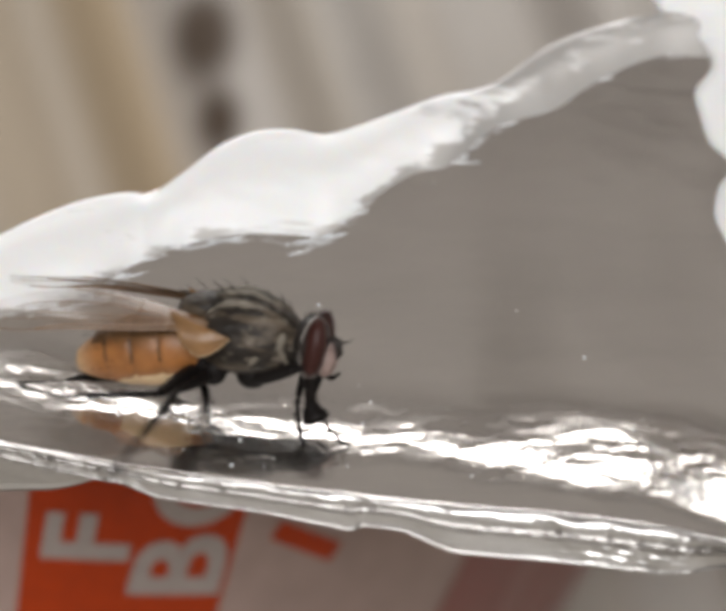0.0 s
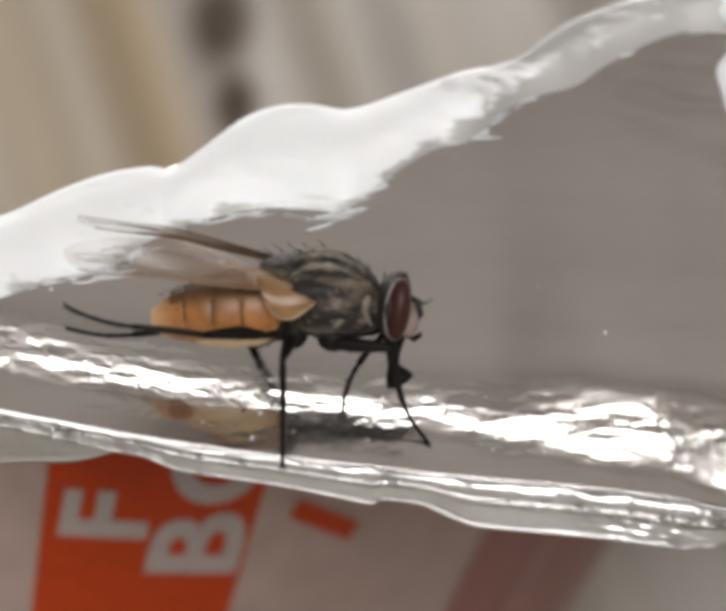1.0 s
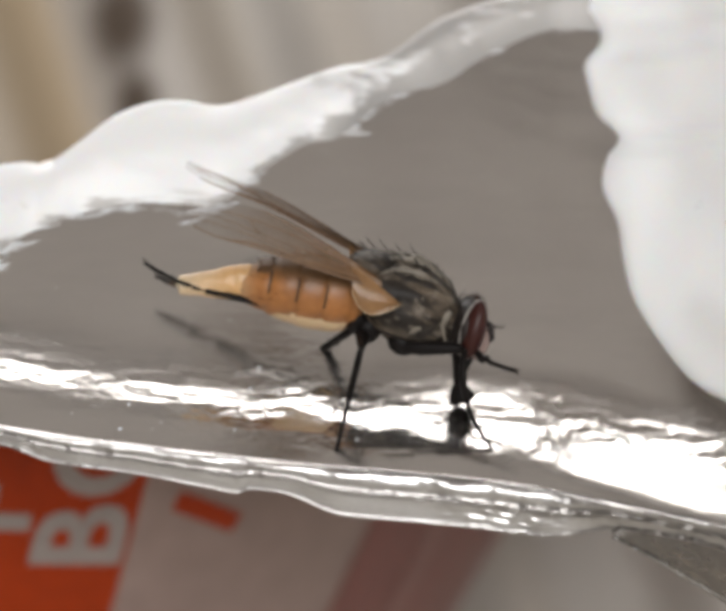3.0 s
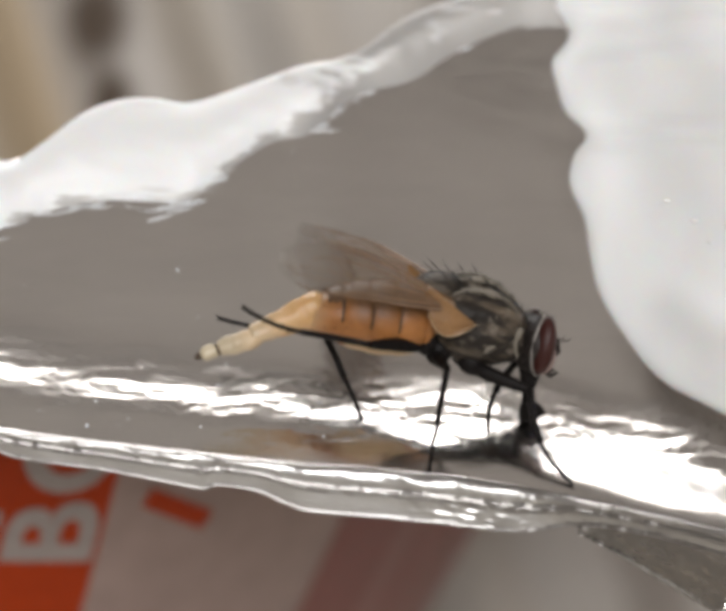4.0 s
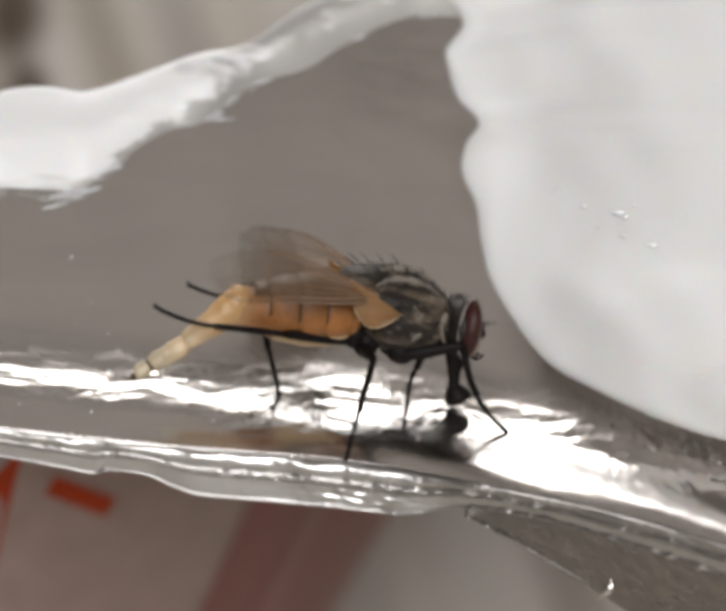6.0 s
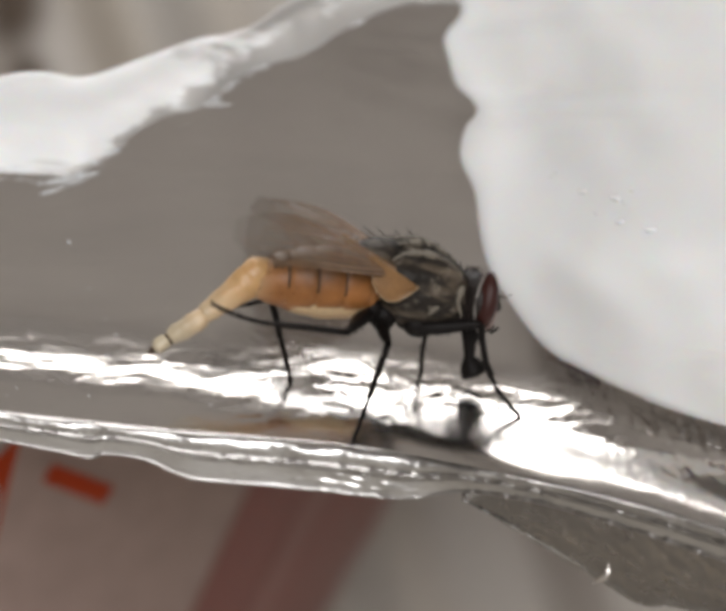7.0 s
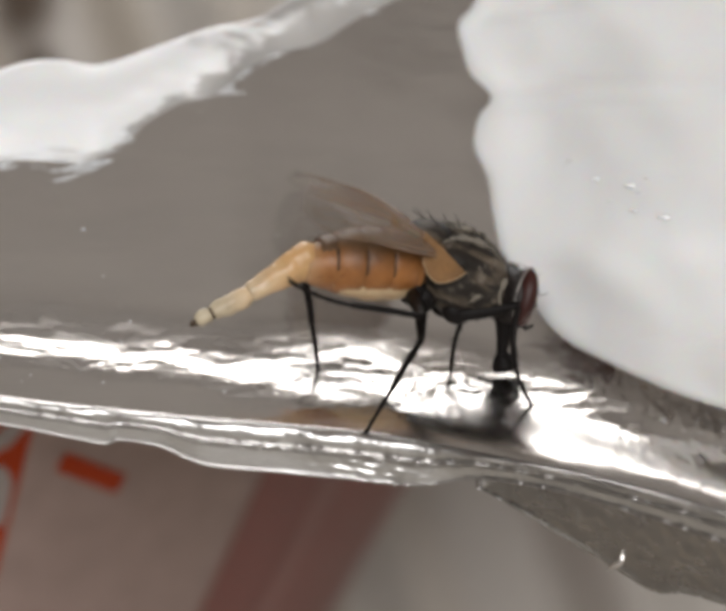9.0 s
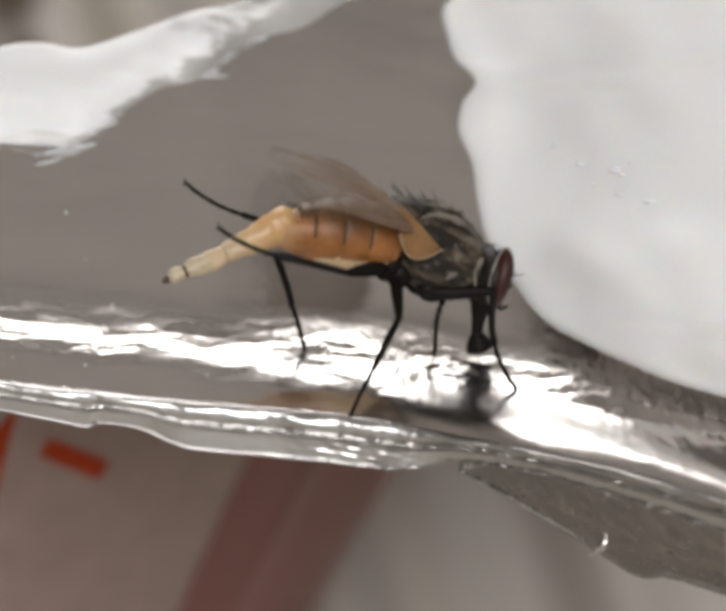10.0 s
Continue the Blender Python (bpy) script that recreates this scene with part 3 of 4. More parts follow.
def cream_ridge():
    """Thick cream along the upper edge of the foil, with a ragged smeared lower border."""
    upper = [(-14.28, 2.17), (-13.02, 2.52), (-11.87, 3.04), (-10.72, 3.46), (-9.57, 3.66), (-9.00, 3.63), (-8.31, 4.07), (-7.28, 4.82), (-6.42, 5.14), (-5.56, 5.18), (-4.64, 5.07), (-3.26, 5.50), (-1.88, 5.99),
             (-0.62, 6.27), (0.76, 7.20), (2.25, 7.74), (4.20, 8.14), (5.92, 8.60)]
    lower = [(-14.28, 0.11), (-13.02, 0.40), (-11.87, 0.85), (-10.49, 1.14), (-9.57, 1.83), (-8.43, 2.33), (-7.05, 2.50), (-5.67, 2.44), (-4.73, 2.54), (-4.09, 3.00), (-3.43, 3.55), (-2.57, 4.06),
             (-1.91, 4.22), (-1.40, 4.56), (-0.91, 5.07), (-0.33, 5.39), (0.87, 5.60), (2.02, 6.42), (3.40, 7.00), (4.43, 7.05), (5.92, 6.88)]
    n, sec = 520, 34
    film_shade = []
    a0, a1 = upper[0][0], upper[-1][0]
    verts = []
    for i in range(n):
        a = a0 + (a1 - a0) * i / (n - 1)
        hi, lo = curve_at(upper, a), curve_at(lower, a)
        rag = 0.14 * noise.noise(Vector((a * 1.6, 3, 1))) + 0.10 * noise.noise(Vector((a * 4.5, 4, 1)))
        full = min(1.0, (hi - lo) / 1.6)
        for j in range(sec):
            t = j / (sec - 1)
            if t < 0.8:
                q = t / 0.8
                b = lo - 0.35 + (hi - lo + 0.35) * (1 - (1 - q) ** 1.25) + rag * (1 - q) ** 16
                thick = full * 0.75 * (1 - (1 - max(0, q - 0.12) / 0.88) ** 2) * (1 - 0.8 * q ** 5) + 0.015
            else:
                q = (t - 0.8) / 0.2
                b = hi + (lo - hi) * 0.4 * q * q
                thick = full * 0.15 + 0.02 - 1.1 * q
            p = Vector((a, 0, b))
            lump = 0.15 * noise.noise(p * 0.6) + 0.05 * noise.noise(Vector((a * 1.1 + b, 2, b * 2.2)))
            base = sheet_depth(a, min(b, curve_at(CREST, a)))
            skew = 0.35 * rag * (1 - min(1, t / 0.8)) ** 10
            # thin at the lower border; the fall along a paints in the right end's shade
            film_shade.append(min(1.0, smoothstep(0.0, 0.40 + 0.2 * smoothstep(-5, 0, a), t / 0.8) + 0.08) - 0.85 * smoothstep(-4.0, 1.0, a))
            verts.append(at(a + skew, b, base - thick * (1 + lump) + (0.06 if j == 0 else 0)))
    smear = tagged(new("cream_smear"), "thick glossy white cream smeared along foil edge", "cream", "cream on the foil")
    smear.matrix_world = FRAME
    me = mesh_of("ridge", verts, grid_faces(n, sec), SMEAR)
    me.attributes.new("film_shade", "FLOAT", "POINT").data.foreach_set("value", film_shade)
    part_mesh("ridge", me, smear, "thick rounded cream ridge")
    # thin slanting streaks wiped off the lower border
    pieces = []
    for _ in range(240):
        a = random.uniform(-12.5, 3.9)
        b = curve_at(lower, a) - abs(random.gauss(0, 0.14)) + 0.04
        ln, r = random.uniform(0.2, 1.3), random.uniform(0.012, 0.045)
        tilt = random.uniform(0.02, 0.28)
        pts = []
        for k in range(7):
            u = k / 6 - 0.6
            p = (a + u * ln, b + u * ln * tilt + 0.05 * u * u)
            pts.append(at(*p, sheet_depth(*p) - 0.012))
        pieces.append(tube(pts, [r * math.sin(math.pi * (k + 0.15) / 6.3) for k in range(7)], 6))
    streaks = part_mesh("streak", mesh_of("streak", *joined(pieces), CREAM), smear, "thin wiped cream streaks")
    tagged(streaks, kind="stuff")


def cream_pool():
    """A broad glossy sheet of cream with soft ripples and a scalloped border."""
    border = [(2.48, 10.55), (2.94, 9.18), (3.46, 8.03), (4.09, 7.40), (4.64, 7.00), (4.72, 6.65), (4.32, 6.10), (4.41, 5.50), (4.63, 4.82), (5.12, 4.26), (4.84, 3.78), (4.73, 3.04), (5.10, 2.17), (5.24, 1.26),
              (5.49, 0.28), (6.27, -0.98), (7.07, -1.86), (7.99, -2.36), (9.00, -2.85), (10.29, -3.39), (11.43, -3.74), (13.96, -4.48)]
    table = [(-q[1], q[0]) for q in border]
    n, sec = 420, 70
    z0, z1 = table[0][0], table[-1][0]
    verts = []

    def pool_depth(a, b):
        left = curve_at(table, -b)
        slope = (curve_at(table, -b + 0.05) - curve_at(table, -b - 0.05)) / 0.1
        dist = (a - left) / math.sqrt(1 + slope * slope)
        thick = 0.20 * (1 - math.exp(-dist / 0.08)) + 0.55 * (1 - math.exp(-dist / 1.2)) + 0.05 * max(0, a - 6)
        rip = 0.24 * math.sin((a * 0.30 + b) * 1.0 + 1.8 * noise.noise(Vector((a * 0.25, b * 0.25, 2)))) * smoothstep(0.4, 2.5, dist)
        rip += 0.14 * noise.noise(Vector((a * 0.7, b * 0.9, 1))) * smoothstep(0, 0.6, dist)
        return sheet_depth(a, b) - thick - rip

    for i in range(n):
        b = -(z0 + (z1 - z0) * i / (n - 1))
        left = curve_at(table, -b)
        fray = 0.03 * noise.noise(Vector((left * 3, b * 3, 8)))
        for j in range(sec):
            t = j / (sec - 1)
            a = left + (16.5 - left) * t ** 1.8 + fray * (1 - t) ** 12
            verts.append(at(a, b, pool_depth(max(a, left), b) + (0.08 if j == 0 else 0)))
    me = mesh_of("cream_pool", verts, grid_faces(n, sec, flip=True), CREAM)
    pool = new("cream_pool")
    pool.matrix_world = FRAME
    part_mesh("cream_sheet", me, pool)
    for a, b, size in [(*(7.19, 2.63), 0.05), (*(7.88, 2.15), 0.07), (*(8.77, 1.97), 0.09), (*(8.93, 1.85), 0.05), (*(8.22, 1.60), 0.04), (*(8.86, 1.37), 0.07), (*(9.65, 1.17), 0.10), (*(9.14, 2.17), 0.04), (*(7.07, 2.52), 0.03)]:
        base = Vector(at(a, b, pool_depth(a, b) - 0.01))
        size *= 1.35
        drop = [base + Vector((size * 1.6 * u, 0, -size * 0.3 * u)) for u in (-1, -0.6, 0, 0.6, 1)]
        part_mesh("bubble", mesh_of("bubble", *tube(drop, [size * 0.1, size * 0.5, size * 0.65, size * 0.5, size * 0.1], 8), WET), pool, "tiny glossy bubble")
    tagged(pool, "smooth glossy white cream pooled over the foil", "cream", "cream on the foil")


def cream_specks():
    """Tiny dried splashes of cream on the bare foil."""
    pieces = []
    for _ in range(90):
        a = random.uniform(-12, 9)
        b = rim_height(a) + abs(random.gauss(0, 1)) * 2.2 + 0.3
        if b > curve_at(CREST, a) - 2.5 or a > 6.5 - 0.4 * b:
            continue
        r = random.choice((0.012, 0.018, 0.025, 0.04))
        c = Vector(at(a, b, sheet_depth(a, b) - 0.03))
        pieces.append(tube([c + Vector((0, 0.05, 0)), c, c - Vector((0, 0.02, 0.01))], [r * random.uniform(1, 1.8), r, r * 0.4], 6))
    ob = new("cream_speck", mesh_of("cream_speck", *joined(pieces), CREAM))
    ob.matrix_world = FRAME
    tagged(ob, "tiny white cream splashes dotted on bare foil", "cream", kind="stuff")


# ---- the printed cup under the foil ----
CUP_X, CUP_D, CUP_R, CUP_TAPER = -0.0163, 0.0327, 0.0257, 0.40
CUP_TOP = 0.7965


def cup_point(angle, down, out=0.0):
    """On the cup's wall: angle from the side that faces the table's front, metres down from the lip."""
    r = CUP_R - CUP_TAPER * down + out
    return (CUP_X + r * math.sin(angle), CUP_D - r * math.cos(angle), CUP_TOP - down)


def cup_patch(name, a0, a1, d0, d1, material, parent, out, label=""):
    """A printed field wrapped on the wall, between edges that follow the taper."""
    n, m = 24, 16
    verts = [cup_point(a0 + (a1 - a0) * i / (n - 1), d0 + (d1 - d0) * j / (m - 1), out) for i in range(n) for j in range(m)]
    me = mesh_of(name, verts, grid_faces(n, m), material, scale=1)
    return part_mesh(name, me, parent, label)


def cup_letters(text, size, angle, down, material, parent):
    """Lettering that reads upward along the wall."""
    cu = bpy.data.curves.new("lettering", "FONT")
    cu.body, cu.size, cu.align_x = text, size, "LEFT"
    cu.resolution_u, cu.offset, cu.space_character = 4, size * 0.03, 1.12
    tmp = new("lettering", cu)
    me = bpy.data.meshes.new_from_object(tmp.evaluated_get(bpy.context.evaluated_depsgraph_get()))
    bpy.data.objects.remove(tmp)
    bm = bmesh.new()
    bm.from_mesh(me)
    bmesh.ops.subdivide_edges(bm, edges=[e for e in bm.edges if e.calc_length() > size * 0.2], cuts=2)
    for v in bm.verts:
        dn = down - v.co.x * 1.12
        v.co = Vector(cup_point(angle + (-v.co.y) / (CUP_R - CUP_TAPER * dn), dn, 0.00008))
    bm.normal_update()
    return part("lettering", bm, material, parent, "pale letters printed upward")


def printed_cup():
    cup = tagged(new("cup"), "small tapered cup with orange and maroon print", "cup")
    n, m = 96, 12
    verts, height = [], CUP_TOP - 0.7501
    prof = [(height * j / (m - 1), 0) for j in range(m)] + [(height, -0.0012)] + [(height * (1 - j / (m - 1)), -0.0008) for j in range(m)]
    for i in range(n):
        for down, out in prof:
            verts.append(cup_point(2 * math.pi * i / n, min(down, height - 0.001) if out < 0 else down, out))
    k = len(prof)
    faces = [(i * k + j, ((i + 1) % n) * k + j, ((i + 1) % n) * k + j + 1, i * k + j + 1) for i in range(n) for j in range(k - 1)]
    faces.append(tuple(i * k + m - 1 for i in range(n)))
    part_mesh("body", mesh_of("body", verts, faces, CUP, scale=1), cup, "greyish pink plastic wall")
    cup_patch("orange_field", CUP_BLOCK[0], CUP_BLOCK[1], 0.001, 0.022, ORANGE, cup, 0.00004, "orange printed field")
    cup_patch("maroon_band", CUP_BAND[0], CUP_BAND[1], 0.001, 0.030, MAROON, cup, 0.00004, "maroon printed band")
    cup_patch("pale_stripe", 0.935, 0.985, 0.001, 0.030, MAROON_PALE, cup, 0.00007, "paler printed stripe")
    cup_letters("F", 0.0034, CUP_F[0], CUP_F[1], LETTER, cup)
    cup_letters("BO", 0.0037, CUP_B[0], CUP_B[1], LETTER, cup)
    n2, m2 = 6, 12
    a0, d0 = CUP_DASH
    verts = [cup_point(a0 + 0.096 * j / 11 - 0.008 * i / 5, d0 + 0.00065 * i / 5 + 0.00095 * j / 11, 0.00006) for i in range(n2) for j in range(m2)]
    part_mesh("orange_stroke", mesh_of("orange_stroke", verts, grid_faces(n2, m2, flip=True), ORANGE, scale=1), cup, "orange printed stroke")


CUP_BLOCK, CUP_BAND = (0.147, 0.414), (0.79, 1.75)
CUP_F, CUP_B, CUP_DASH = (0.274, 0.0075), (0.402, 0.0087), (0.465, 0.0059)

CLOTH_STRIPES = [(-0.0152, 0.0026, (0.37, 0.295, 0.20), 0.75), (-0.0110, 0.0016, (0.36, 0.27, 0.16), 0.85), (-0.0036, 0.0014, (0.40, 0.35, 0.28), 0.6), (0.0012, 0.0010, (0.44, 0.39, 0.33), 0.5)]
CLOTH_DOTS = [(-0.0106, 0.0110, 0.0013, 0.0019), (-0.0100, 0.0078, 0.0009, 0.0013)]


def hanging_cloth():
    """A cloth standing in soft folds behind the cup."""
    nu, nv = 160, 60
    verts = []
    for i in range(nu):
        x = -40 + 80 * i / (nu - 1)
        for j in range(nv):
            z = -49 + 65 * j / (nv - 1)
            s = x + 0.33 * z
            d = 1.6 * math.sin(s * 0.55) + 0.8 * math.sin(s * 1.3 + 1) + 0.6 * noise.noise(Vector((x * 0.1, z * 0.05, 1)))
            verts.append((x * 1.09, 42 + d + 0.15 * z, z * 1.09))
    me = mesh_of("cloth", verts, grid_faces(nu, nv), cloth_material())
    ob = new("tea_towel", me)
    ob.matrix_world = FRAME
    mod = ob.modifiers.new("thickness", "SOLIDIFY")
    mod.thickness = 0.0006
    tagged(ob, "beige and tan striped cloth with dark brown dots", "cloth")


# ---- the fly ----
def ell(name, centre, radii, material, parent, label="", seg=28, rings=18, rot=(0, 0, 0), shape=None):
    bm = bmesh.new()
    bmesh.ops.create_uvsphere(bm, u_segments=seg, v_segments=rings, radius=1)
    m = Matrix.Translation([c * MM for c in centre]) @ Euler([radians(a) for a in rot]).to_matrix().to_4x4() @ Matrix.Diagonal([r * MM for r in radii] + [1])
    for v in bm.verts:
        if shape:
            v.co = shape(v.co)
        v.co = m @ v.co
    return part(name, bm, material, parent, label)


def bristles(spots, length, radius, lean=(-0.4, 0, 0)):
    """Fine tapered hairs: each spot is a base and an outward way."""
    out = []
    for p, d in spots:
        d = (Vector(d).normalized() + Vector(lean)).normalized()
        ln = length * random.uniform(0.7, 1.2)
        mid = Vector(p) + d * ln * 0.55 + Vector((-0.03, 0, 0))
        out.append(tube([p, mid, Vector(p) + d * ln + Vector((-0.1 * ln, 0, 0))], [radius, radius * 0.75, radius * 0.15], 4))
    return joined(out)


HIPS = {"RF": (0.20, -0.48, -0.98), "LF": (0.20, 0.48, -0.98), "RM": (-0.80, -0.50, -0.98), "LM": (-0.80, 0.50, -0.98), "RH": (-1.10, -0.45, -0.85), "LH": (-1.10, 0.45, -0.85)}
SIZES = {"F": (1.60, 2.5), "M": (1.55, 2.75), "H": (1.95, 3.35), "LM": (2.7, 2.75)}
FLY = {}


def leg(fly, key):
    l1, l2 = SIZES.get(key, SIZES[key[1]])
    fat = {"RF": 0.19, "LF": 0.19, "RM": 0.16, "LM": 0.115, "RH": 0.19, "LH": 0.19}[key]
    v, f = tube([(x * l1, 0, z) for x, z in ((0, 0), (0.08, 0.02), (0.3, 0.03), (0.6, 0.02), (0.9, 0), (1, 0))],
                [fat * 0.6, fat * 0.9, fat, fat * 0.85, fat * 0.6, fat * 0.45], 10)
    hairs = bristles([((l1 * random.uniform(0.15, 0.95), 0, 0.1 * s), (0.3, random.uniform(-1, 1), s)) for s in (-1, 1) for _ in range(7)], 0.22, 0.014, (0.5, 0, 0))
    up = part_mesh("leg", mesh_of("leg", *joined([(v, f), hairs]), LEG), fly)
    # lower leg: shin, then five short foot joints that bend a little, and two claws
    shin = l2 * 0.52
    up_way = {"RH": 1, "LH": -1}.get(key, 0)
    bow = 0.26 if key[1] == "F" else 0.0
    pts = [(0, 0, 0), (shin * 0.3, 0, 0.03 + 0.45 * bow), (shin * 0.7, 0, 0.03 + 0.85 * bow), (shin, 0, bow)]
    rad = [0.080, 0.090, 0.084, 0.086]
    x, z = shin, 0.0
    for i in range(5):
        rise = bow * math.cos(math.pi / 2 * i / 5)
        step = (l2 - shin) / 5
        pts += [(x + step * 0.15, up_way * i * i * 0.014, z + rise), (x + step * 0.9, up_way * (i + 0.8) ** 2 * 0.014, z - 0.005 * i + bow * math.cos(math.pi / 2 * (i + 0.9) / 5))]
        rad += [0.050, 0.064 - 0.003 * i]
        x, z = x + step, z - 0.006 * i
    v, f = tube(pts, rad, 8)
    claws = joined([tube([(l2 - 0.06, up_way * 0.31, -0.03), (l2 + 0.05, up_way * 0.36 + s * 0.05, -0.04), (l2 + 0.1, up_way * 0.38 + s * 0.07, -0.09)], [0.03, 0.025, 0.006], 5) for s in (-1, 1)])
    spots = []
    for s in (-1, 1):
        for _ in range(12):
            i = random.randrange(len(pts) - 1)
            p = Vector(pts[i]).lerp(Vector(pts[i + 1]), random.random())
            spots.append(((p.x, p.y, p.z + 0.04 * s), (0.5, random.uniform(-1, 1), s)))
    hairs = bristles(spots, 0.15, 0.010, (0.6, 0, 0))
    low = part_mesh("lower_leg", mesh_of("lower_leg", *joined([(v, f), claws, hairs]), LEG), up)
    low.location = (l1 * MM, 0, 0)
    FLY[key], FLY[key + "2"] = up, low


def wing(fly, side):
    """A veined membrane that lies back from its hinge; length along -x, front margin outward."""
    s = -1 if side == "R" else 1
    n, m = 40, 14
    verts = []

    def outline(t):
        front = 0.10 + 0.50 * math.sin(min(1, t * 1.25) * math.pi / 2) ** 0.8 if t < 0.8 else 0.60 * math.sqrt(max(0, 1 - ((t - 0.8) / 0.2) ** 2))
        back = 0.15 + 0.85 * math.sin(min(1, t * 1.9) * math.pi / 2) ** 1.3 if t < 0.55 else 1.0 * math.sqrt(max(0, 1 - ((t - 0.55) / 0.45) ** 2.2))
        return front, back

    def spot(t, w):
        fr, bk = outline(t)
        y = fr * w if w > 0 else bk * w
        z = -0.10 * max(0, w) ** 2 + 0.05 * math.sin(t * 9 + w * 3) * t + 0.10 * math.sin(t * 3)
        return Vector((-5.5 * t, s * y, z))

    for i in range(n):
        for j in range(m):
            verts.append(spot(i / (n - 1), -1 + 2 * j / (m - 1)))
    ob = part_mesh("wing", mesh_of("wing", verts, grid_faces(n, m, flip=s > 0), WING), fly, "clear brownish veined wing")
    lines = [[(t, 1.0) for t in (0, 0.2, 0.4, 0.6, 0.8, 0.93)], [(0, 0.6), (0.3, 0.72), (0.6, 0.8), (0.75, 0.97)], [(0, 0.4), (0.3, 0.42), (0.6, 0.45), (0.95, 0.5)],
             [(0, 0.2), (0.3, 0.1), (0.6, 0.02), (0.85, 0.05), (0.97, 0.3)], [(0, 0), (0.25, -0.3), (0.5, -0.45), (0.75, -0.5), (0.85, -0.15)], [(0, -0.2), (0.2, -0.55), (0.45, -0.8), (0.6, -0.98)],
             [(0.42, 0.42), (0.44, 0.07)], [(0.62, 0.0), (0.66, -0.48)]]
    for k, line in enumerate(lines):
        pts = spline([(*q, 0) for q in line], 16)
        v, f = tube([spot(min(1, max(0, p.x)), p.y) for p in pts], [0.038 - 0.024 * p.x if k < 2 else 0.018 - 0.009 * p.x for p in pts], 5)
        part_mesh("vein", mesh_of("vein", v, f, VEIN), ob)
    FLY["wing" + side] = ob


def build_fly():
    fly = tagged(new("fly"), "housefly with orange abdomen standing on the foil", "fly")
    FLY["fly"] = fly

    def hump(c):
        c = c.copy()
        c.z *= 1.0 if c.z > 0 else 0.95
        c.z -= 0.10 * max(0, c.z) * max(0, -c.x)
        c.x *= 1 - 0.10 * max(0, c.z)
        return c * (1 + 0.09 * noise.noise(c * 2.6 + Vector((0, 4, 1))) + 0.03 * noise.noise(c * 6))

    thorax = ell("thorax", (0, 0, 0), (1.50, 1.06, 1.08), THORAX, fly, "dark grey bristly thorax", 64, 44, (0, 6, 0), hump)
    # pale dust stripes and side plates
    for y in (-0.62, -0.22, 0.22, 0.62):
        pts = []
        for k in range(14):
            x = -0.95 + 1.9 * k / 13
            z = 1.12 * math.sqrt(max(0, 1 - (x / 1.32) ** 2 - (y / 1.08) ** 2)) - 0.10 * x
            pts.append((x * 1.02, y + 0.03 * math.sin(x * 5 + y), z * 1.0 - 0.035))
        part_mesh("stripe", mesh_of("stripe", *tube(pts, [0.02 + 0.07 * math.sin(math.pi * k / 13) * (1 + 0.4 * math.sin(k * 2.1 + y * 9)) for k in range(14)], 8), THORAX_GREY), thorax)
    for s in (-1, 1):
        for cx, cz, rx, rz, rot in ((0.88, 0.0, 0.15, 0.34, 20), (0.35, -0.30, 0.13, 0.30, 35)):
            y = 1.06 * math.sqrt(max(0.05, 1 - (cx / 1.50) ** 2 - (cz / 1.08) ** 2)) - 0.11
            ell("side_plate", (cx, s * y, cz), (rx, 0.13, rz), THORAX_GREY, thorax, "", 16, 10, (0, rot, 0))
        arc = [(0.95 - 0.25 * math.cos(w), s * (0.70 + 0.12 * math.sin(w)), 0.05 - 0.52 * math.sin(w - 1.2)) for w in [k * 0.22 for k in range(12)]]
        part_mesh("side_ridge", mesh_of("side_ridge", *tube(arc, [0.02 + 0.05 * math.sin(math.pi * k / 11) for k in range(12)], 6), THORAX_GREY), thorax, "pale grey plate edge")
    ell("scutellum", (-1.12, 0, 0.60), (0.66, 0.64, 0.36), THORAX, thorax, "", 20, 12, (0, -15, 0))
    spots = []
    for _ in range(130):
        w, x = random.uniform(-1.5, 1.5), random.uniform(-1.15, 1.1)
        r = math.sqrt(1 - (x / 1.34) ** 2)
        spots.append(((x, 1.06 * r * math.sin(w), 1.10 * r * math.cos(w) - 0.10 * x), (x * 0.5, math.sin(w), math.cos(w))))
    part_mesh("bristle", mesh_of("bristle", *bristles(spots, 0.17, 0.010, (-0.7, 0, 0)), HAIR), thorax)
    for y in (-0.35, 0.35):
        long_spots = [((-1.55, y, 0.75), (-0.9, y, 0.7)), ((-1.40, y * 0.5, 0.9), (-0.8, y, 0.9)), ((-1.15, y * 1.4, 0.9), (-0.6, y, 0.9)), ((-0.8, y * 1.6, 0.90), (-0.4, y, 1)), ((-0.5, y * 1.2, 1.02), (-0.4, y, 1)), ((-0.1, y * 1.5, 1.05), (-0.3, y, 1)), ((1.0, y, 0.62), (0.4, y, 1)), ((0.8, y * 1.5, 0.7), (0.2, y, 1))]
        part_mesh("bristle", mesh_of("bristle", *bristles(long_spots, 0.34, 0.015, (-0.7, 0, 0)), HAIR), thorax)

    # head: dark capsule, two red eyes with silvery rims, antennae, feelers and the long mouth tube
    head = ell("head", (0, 0, 0), (0.45, 0.90, 0.74), FACE, fly, "dark head with red eyes", 32, 20)
    FLY["head"] = head
    ell("neck", (-0.45, 0, -0.02), (0.35, 0.55, 0.5), FACE, head, "", 16, 10)
    ell("face_plate", (0.40, 0, -0.34), (0.26, 0.44, 0.44), FACE_DUST, head, "pinkish grey face", 20, 14, (0, 8, 0))
